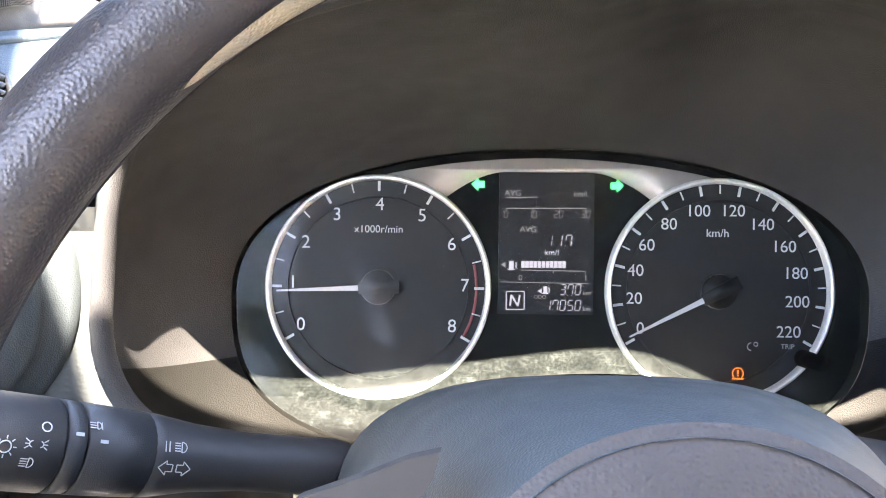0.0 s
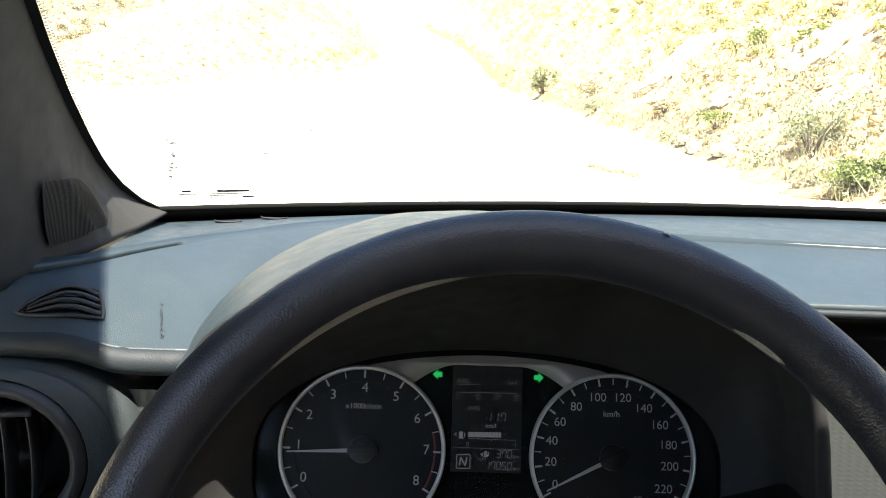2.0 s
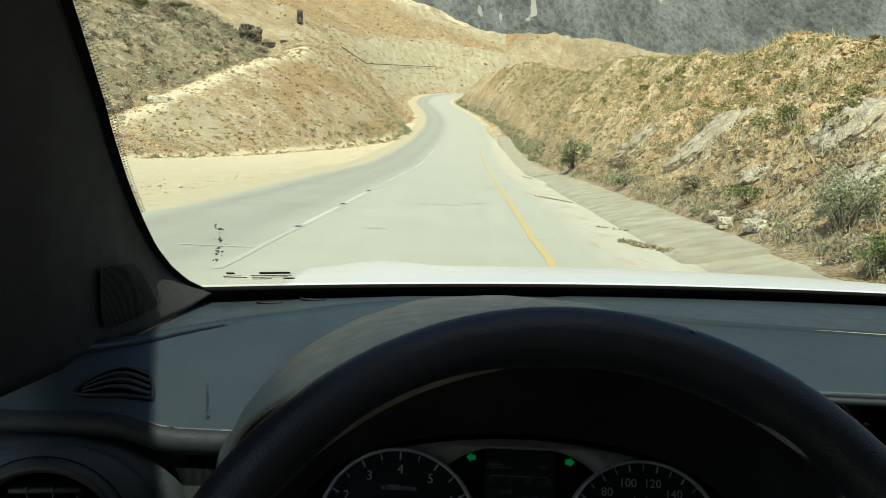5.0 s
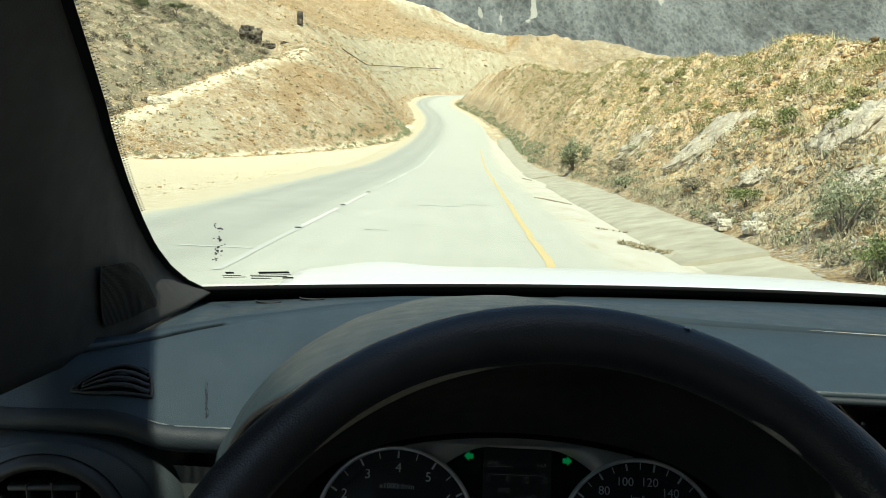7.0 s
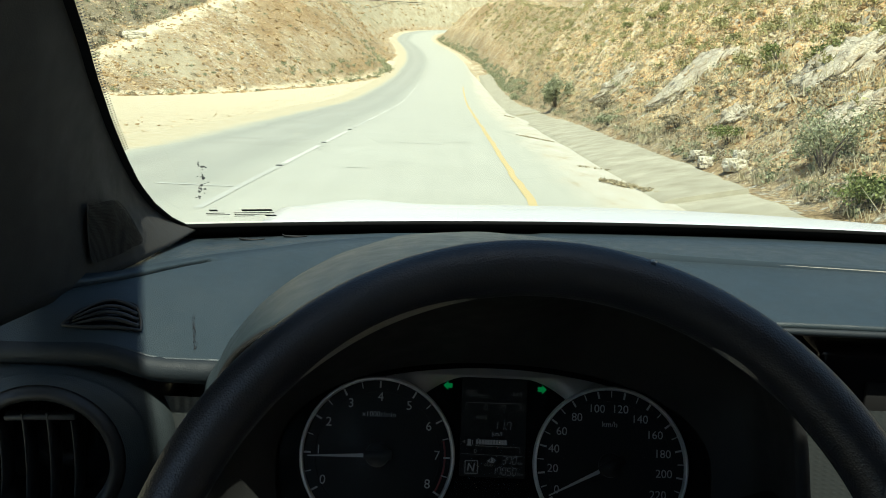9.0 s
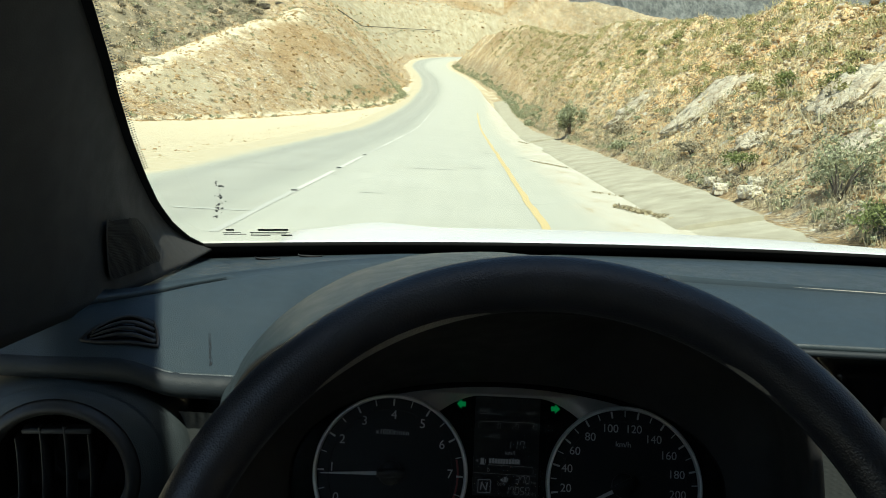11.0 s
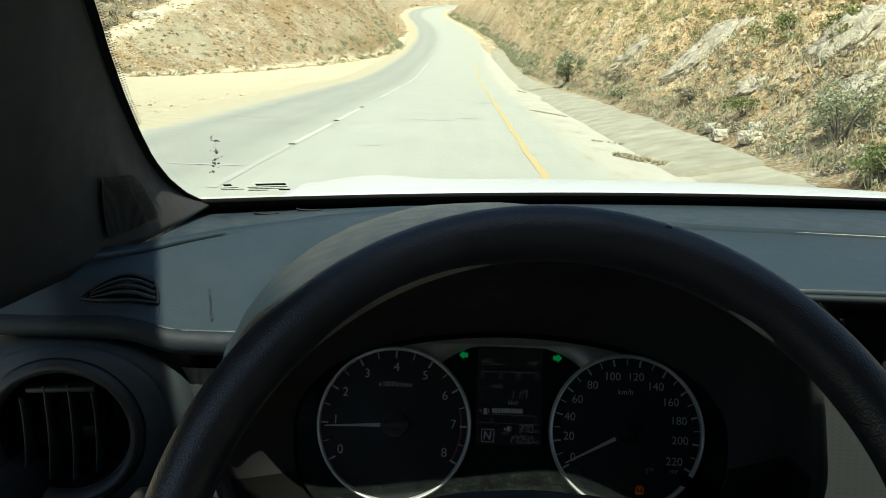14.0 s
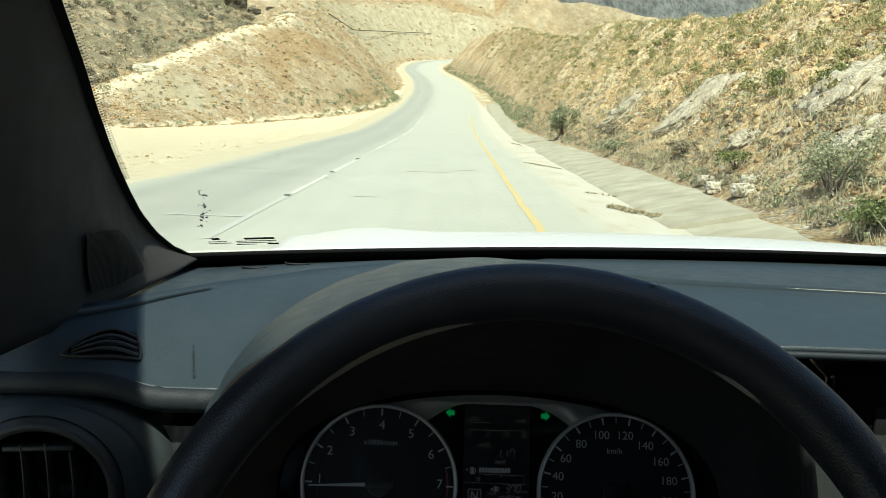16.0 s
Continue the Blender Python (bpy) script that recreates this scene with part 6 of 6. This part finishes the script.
def boulder(name, label, x, y, size, turn, seed, mat, sink=0.25, rough=0.35, category="rock", tilt=(0, 0)):
    bm = bmesh.new()
    bmesh.ops.create_icosphere(bm, subdivisions=5, radius=1.0)
    off = Vector((seed * 3.7, seed * 1.3, seed * 7.1))
    for v in bm.verts:
        n = v.co.normalized()
        k = 1 + rough * noise.fractal(n * 1.6 + off, 0.6, 2.0, 5) - 0.22 * abs(noise.noise(n * 3.1 + off)) - 0.13 * abs(noise.noise(n * 7.3 + off)) - 0.07 * abs(noise.noise(n * 16 + off))
        v.co = n * k
        for ax in range(3):
            lim = 0.72 + 0.12 * noise.noise(off * (ax + 1))
            if abs(v.co[ax]) > lim:
                v.co[ax] = math.copysign(lim + 0.25 * (abs(v.co[ax]) - lim), v.co[ax])
    z = ground_at(x, y)
    M = Matrix.Translation((x, y, z + size[2] * (1 - 2 * sink))) @ Matrix.Rotation(radians(turn), 4, "Z") @ Matrix.Rotation(radians(tilt[0]), 4, "X") @ Matrix.Rotation(radians(tilt[1]), 4, "Y") @ Matrix.Diagonal((*size, 1))
    ob = part(name, place(bm, M), mat, None)
    return tagged(ob, label, category)


OUT = [(5.55, 28.3, (0.30, 1.5, 1.25), 10, 3), (5.85, 20.7, (0.32, 1.35, 1.35), 12, 4), (5.95, 13.6, (0.30, 1.15, 1.15), 8, 5), (5.0, 15.1, (0.18, 0.42, 0.36), 20, 6), (5.35, 11.5, (0.24, 0.6, 0.55), 5, 7)]
for x, y, sz, turn, sd in OUT:
    boulder("rock_outcrop", "weathered grey limestone outcrop in the earth bank", x, y, sz, turn, sd, M_ROCK, 0.565, 0.6, tilt=(-6, 46))
for x, y, s, sd in ((4.02, 13.4, 0.19, 11), (4.12, 12.3, 0.21, 12), (4.32, 12.6, 0.18, 13), (4.10, 14.1, 0.16, 14), (4.14, 24.0, 0.14, 15)):
    boulder("loose_rock", "pale loose limestone rock beside the ditch", x, y, (s, s * 0.8, s * 0.65), sd * 40, sd, M_PALE, 0.22)
boulder("dark_rock", "dark jagged rock on the far hillside", -22.2, 87.4, (1.35, 1.2, 1.0), 20, 21, M_DARKROCK, 0.2, 0.7)
boulder("dark_rock", "tall dark standing rock on the far hillside", -22.4, 113.6, (0.5, 0.5, 1.15), 5, 22, M_DARKROCK, 0.1, 0.4)
for x, y, s, sd in ((-20.6, 88.6, 0.8, 25), (-25.6, 83.0, 0.35, 28), (-19.4, 90.5, 0.4, 29)):
    boulder("dark_rock", "low dark rock among the scrub", x, y, (s * 1.3, s, s * 0.6), sd * 33, sd, M_DARKROCK, 0.3, 0.6)
boulder("pale_rock", "pale rock on the spur's crest path", -18.2, 50.6, (0.85, 0.4, 0.32), 40, 24, M_PALE, 0.3, 0.5)


def scatter(name, label, n, spots, mat, lo, hi, seed, squash=0.6):
    """Many small stones in one mesh."""
    rs = np.random.RandomState(seed)
    bm = bmesh.new()
    bmesh.ops.create_cube(bm, size=1.5)
    bmesh.ops.triangulate(bm, faces=bm.faces[:])
    base = np.array([v.co[:] for v in bm.verts])
    fc = np.array([[v.index for v in f.verts] for f in bm.faces])
    bm.free()
    x, y = spots(rs, n)
    z = land(x, y)
    s = lo * (hi / lo) ** (rs.rand(n) ** 2.6)
    jig = base[None] * (1 + 1.3 * (rs.rand(n, len(base), 1) - 0.5))
    th = rs.rand(n) * 6.28
    sc = np.stack([s * (0.7 + 0.6 * rs.rand(n)), s * (0.7 + 0.6 * rs.rand(n)), s * squash * (0.7 + 0.6 * rs.rand(n))], -1)
    v = jig * sc[:, None, :]
    c, sn = np.cos(th)[:, None], np.sin(th)[:, None]
    v = np.stack([v[..., 0] * c - v[..., 1] * sn, v[..., 0] * sn + v[..., 1] * c, v[..., 2]], -1)
    v += np.stack([x, y, z + s * 0.15], -1)[:, None, :]
    faces = (fc[None] + (np.arange(n) * len(base))[:, None, None]).reshape(-1, 3)
    me = bpy.data.meshes.new(name)
    vv = v.reshape(-1, 3)
    me.vertices.add(len(vv))
    me.vertices.foreach_set("co", vv.astype(np.float32).ravel())
    me.loops.add(faces.size)
    me.loops.foreach_set("vertex_index", faces.ravel().astype(np.int32))
    me.polygons.add(len(faces))
    me.polygons.foreach_set("loop_start", np.arange(0, faces.size, 3, dtype=np.int32))
    me.update(calc_edges=True)
    me.materials.append(mat)
    return tagged(new(name, me), label, "stones", kind="stuff")


def bank_spots(rs, n):
    y = 6 + 100 * rs.rand(n) ** 2.0
    return BANK_FOOT + 0.3 + 6.5 * rs.rand(n) ** 0.8 + road_x(y), y


def spur_spots(rs, n):
    y = 38 + 75 * rs.rand(n) ** 1.1
    return spur_foot(y) - 16 * rs.rand(n) ** 1.2 + 0.8, y


def verge_spots(rs, n):
    y = 6 + 70 * rs.rand(n) ** 1.6
    side = rs.rand(n) < 0.5
    return np.where(side, 2.35 + 0.8 * rs.rand(n) ** 0.6, -5.2 - 3.0 * rs.rand(n)) + road_x(y), y


scatter("bank_stones", "loose stones lying all over the bank", 60000, bank_spots, M_STONE, 0.009, 0.075, 51)
scatter("hillside_stones", "loose stones over the left hillside", 17000, spur_spots, M_STONE, 0.02, 0.13, 52)
def bowl_spots(rs, n):
    x, y = ridge_spots(rs, n * 2)
    s = x - road_x(np.clip(y, -60, 246))
    ok = np.flatnonzero((s < -8) | (y > 236))
    ok = np.resize(ok, n)
    return x[ok] + rs.rand(n), y[ok] + rs.rand(n)


def ridge_spots(rs, n):
    y = 110 + 145 * rs.rand(n)
    return -55 + 95 * rs.rand(n), y


scatter("slope_stones", "stones scattered over the far cut slopes", 8000, bowl_spots, M_STONE, 0.06, 0.32, 54)


def shoulder_spots(rs, n):
    y = 9 + 48 * rs.rand(n) ** 1.3
    return 2.25 + 0.5 * rs.rand(n) + 0.12 * fbm(y / 2, y * 0, 3), y


scatter("shoulder_debris", "stones and clods washed along the concrete ditch", 520, shoulder_spots, M_STONE, 0.012, 0.075, 55)
scatter("verge_gravel", "gravel along the road's edges", 5000, verge_spots, M_STONE, 0.006, 0.04, 53)


def tufts(name, label, n, spots, mat, leaf, height, per, seed, spread=0.25, cat="plants"):
    rs = np.random.RandomState(seed)
    x, y = spots(rs, n)
    z = land(x, y)
    m = n * per
    X, Y, Z = np.repeat(x, per), np.repeat(y, per), np.repeat(z, per)
    sc = np.repeat(0.6 + 0.9 * rs.rand(n), per)
    a = rs.rand(m) * 6.28
    r = spread * np.sqrt(rs.rand(m)) * sc
    px_, py_ = X + r * np.cos(a), Y + r * np.sin(a)
    h = height * sc * (0.5 + 0.7 * rs.rand(m))
    lean = rs.normal(size=(m, 2)) * 0.35 * h[:, None]
    w = leaf * (0.6 + 0.8 * rs.rand(m))
    b = rs.rand(m) * 6.28
    p0 = np.stack([px_ - w * np.cos(b), py_ - w * np.sin(b), Z - 0.02], -1)
    p1 = np.stack([px_ + w * np.cos(b), py_ + w * np.sin(b), Z - 0.02], -1)
    p2 = np.stack([px_ + lean[:, 0], py_ + lean[:, 1], Z + h], -1)
    return tagged(new(name, tri_mesh(name, np.stack([p0, p1, p2], 1).reshape(-1, 3), mat)), label, cat, kind="stuff")


def foot_spots(rs, n):
    y = 5 + 60 * rs.rand(n) ** 1.5
    return BANK_FOOT + 0.15 + 1.9 * rs.rand(n) ** 1.3 + road_x(y), y


def high_spots(rs, n):
    y = 7 + 110 * rs.rand(n) ** 1.5
    return BANK_FOOT + 1.5 + 6.0 * rs.rand(n) + road_x(y), y


def streak_spots(rs, n):
    """Grass on the upper bank, thick in slanting streaks and thin between."""
    y = 9 + 120 * rs.rand(n * 5) ** 1.4
    up = 1.2 + 5.2 * rs.rand(n * 5) ** 0.8
    x = BANK_FOOT + up + road_x(y)
    thick = fbm((y + 1.2 * up) / 1.6, (y - up) / 9, 3) + 0.10 * (up - 3.2)
    ok = np.flatnonzero(thick > 0.06 + 0.1 * rs.rand(n * 5))
    ok = np.resize(ok, n)
    return x[ok], y[ok]


def scrub_spots(rs, n):
    y = 46 + 58 * rs.rand(n)
    x = spur_foot(y) - spur_crest(y) / spur_steep(y) - 3.0 - 36 * rs.rand(n) ** 1.2
    return x, y - 0.35 * np.clip(-x - 14, 0, 60) * (y > 80)


tufts("dry_grass", "dry straw-coloured grass along the bank's foot", 900, foot_spots, M_DRY, 0.006, 0.17, 16, 61, 0.16, "grass")
tufts("bank_grass", "olive-yellow grass in streaks over the upper bank", 3000, streak_spots, M_GRASS_O, 0.013, 0.10, 14, 77, 0.22, "grass")
tufts("bank_straw", "pale dry grass over the bank", 3200, high_spots, M_DRY, 0.010, 0.13, 12, 78, 0.20, "grass")
tufts("bank_weeds", "sparse dry weeds over the bank", 500, high_spots, M_SCRUB, 0.012, 0.12, 16, 62, 0.22)


def low_bushes(name, label, n, spots, mat, leaf, radius, per, seed, lift=0.0, floor=-99.0):
    """Many low rounded bushes of small leaves, joined."""
    rs = np.random.RandomState(seed)
    x, y = spots(rs, n)
    z = np.maximum(land(x, y) + lift, floor)
    vs = []
    for i in range(n):
        r = radius * (0.5 + 1.0 * rs.rand())
        vs.append(leaf_cloud(per, (x[i], y[i], z[i] + 0.35 * r), (r, r, 0.6 * r), leaf, rs, 0.35))
    return tagged(new(name, tri_mesh(name, np.concatenate(vs), mat)), label, "plants", kind="stuff")


def crest_spots(rs, n):
    y = 10 + 130 * rs.rand(n) ** 1.5
    return BANK_FOOT + 1.4 + 4.4 * rs.rand(n) ** 0.7 + road_x(y), y


def off_road(spots):
    def pick(rs, n):
        x, y = spots(rs, n * 3)
        s = x - road_x(y)
        ok = np.flatnonzero((s < -9) | (s > 5))[:n]
        return x[ok], y[ok]
    return pick


def low_count(spots, n, seed):
    return len(spots(np.random.RandomState(seed), n)[0])


low_bushes("hillside_scrub", "grey-green low scrub covering the hill behind the spur", 2600, scrub_spots, M_SCRUB, 0.09, 0.42, 40, 64)
low_bushes("hillside_bushes", "olive bushes among the scrub", 260, scrub_spots, M_LEAF_P, 0.10, 0.6, 80, 66)
low_bushes("hillside_dark_bushes", "darker grey-brown bushes on the hill behind the spur", 420, scrub_spots, M_SCRUB_D, 0.12, 0.55, 90, 76)
low_bushes("bank_green", "patches of green weeds on the bank", 720, crest_spots, M_LEAF_O, 0.060, 0.26, 120, 67)
low_bushes("foot_weeds", "grey-green weeds along the bank's foot", 360, foot_spots, M_SCRUB, 0.045, 0.19, 80, 68)
low_bushes("foot_green", "small green weeds along the bank's foot", 150, foot_spots, M_LEAF_P, 0.045, 0.17, 80, 70)
low_bushes("bank_tufts", "tiny dry grey tufts all over the bank", 2200, high_spots, M_LEAF_T, 0.042, 0.13, 34, 71)
low_bushes("spur_weeds", "sparse dry weeds over the spur", 420, spur_spots, M_SCRUB, 0.07, 0.22, 40, 74)
low_bushes("spur_green", "small green weeds on the spur", 110, spur_spots, M_LEAF_P, 0.08, 0.28, 46, 75)


def far_foot_spots(rs, n):
    y = 50 + 125 * rs.rand(n)
    return BANK_FOOT - 0.9 * smoothstep(65, 130, y) - 0.1 + 0.9 * rs.rand(n) ** 1.5 + road_x(y), y


def spur_foot_spots(rs, n):
    y = 58 + 42 * rs.rand(n)
    return spur_foot(y) + 0.5 - 2.4 * rs.rand(n) ** 1.3, y


low_bushes("far_foot_weeds", "dark green weeds along the far foot of the bank", 330, far_foot_spots, M_LEAF_P, 0.10, 0.34, 60, 79)
low_bushes("spur_foot_weeds", "olive weeds along the foot of the spur", 90, spur_foot_spots, M_LEAF_P, 0.10, 0.42, 70, 80)
_ro = off_road(ridge_spots)
low_bushes("ridge_scrub", "sparse scrub on the far cut slopes", low_count(_ro, 380, 69), _ro, M_LEAF_P, 0.16, 0.5, 30, 69)

# dark pipe lying across the far cut slope
pipe = tagged(new("water_pipe"), "dark thin pipe lying across the far slope", "pipe")
_pts = []
_ky, _kx = [130.0, 174.0, 206.0, 221.0], [-19.2, -20.8, -15.3, -7.0]
_kz = [float(land(np.array(a), np.array(b), False)) for a, b in zip(_kx, _ky)]
for _k in range(31):
    _y = 130.0 + 91.0 * _k / 30
    _x = float(np.interp(_y, [130.0, 174.0, 206.0, 221.0], [-19.2, -20.8, -15.3, -7.0]))
    _line = float(np.interp(_y, _ky, _kz))
    _pts.append((_x, _y, max(_line, float(land(np.array(_x), np.array(_y), False))) + 0.28))
part("run", tube(_pts, 0.07, 6), M_TYRE, pipe)


def litter_spots(rs, n):
    t = rs.rand(n)
    return 2.10 + 0.62 * t + 0.25 * rs.rand(n) * (0.3 + t), 12.1 - 1.6 * t


def streak_spots(rs, n):
    k = rs.choice(3, n, p=(0.2, 0.5, 0.3))
    t = rs.rand(n)
    y = np.array((14.2, 21.9, 34.0))[k] - np.array((0.65, 2.1, 1.6))[k] * t
    return np.array((2.10, 1.70, 2.15))[k] + np.array((0.52, 0.70, 0.25))[k] * t + 0.06 * rs.rand(n), y


def seam_spots(rs, n):
    y = 12 + 40 * rs.rand(n)
    return np.minimum(2.50 + 0.25 * rs.rand(n), road_edge(y) + 0.25), y


low_bushes("dead_plant_litter", "dry brown plant litter on the shoulder", 75, litter_spots, M_LITTER, 0.03, 0.042, 26, 72, 0.0, 0.026)
low_bushes("straw_streaks", "thin streaks of washed straw on the shoulder", 220, streak_spots, M_LITTER, 0.022, 0.016, 8, 78, 0.0, 0.022)
low_bushes("seam_weeds", "dry weeds along the shoulder's broken edge", 110, seam_spots, M_DRYBROWN, 0.04, 0.06, 24, 73, 0.06)
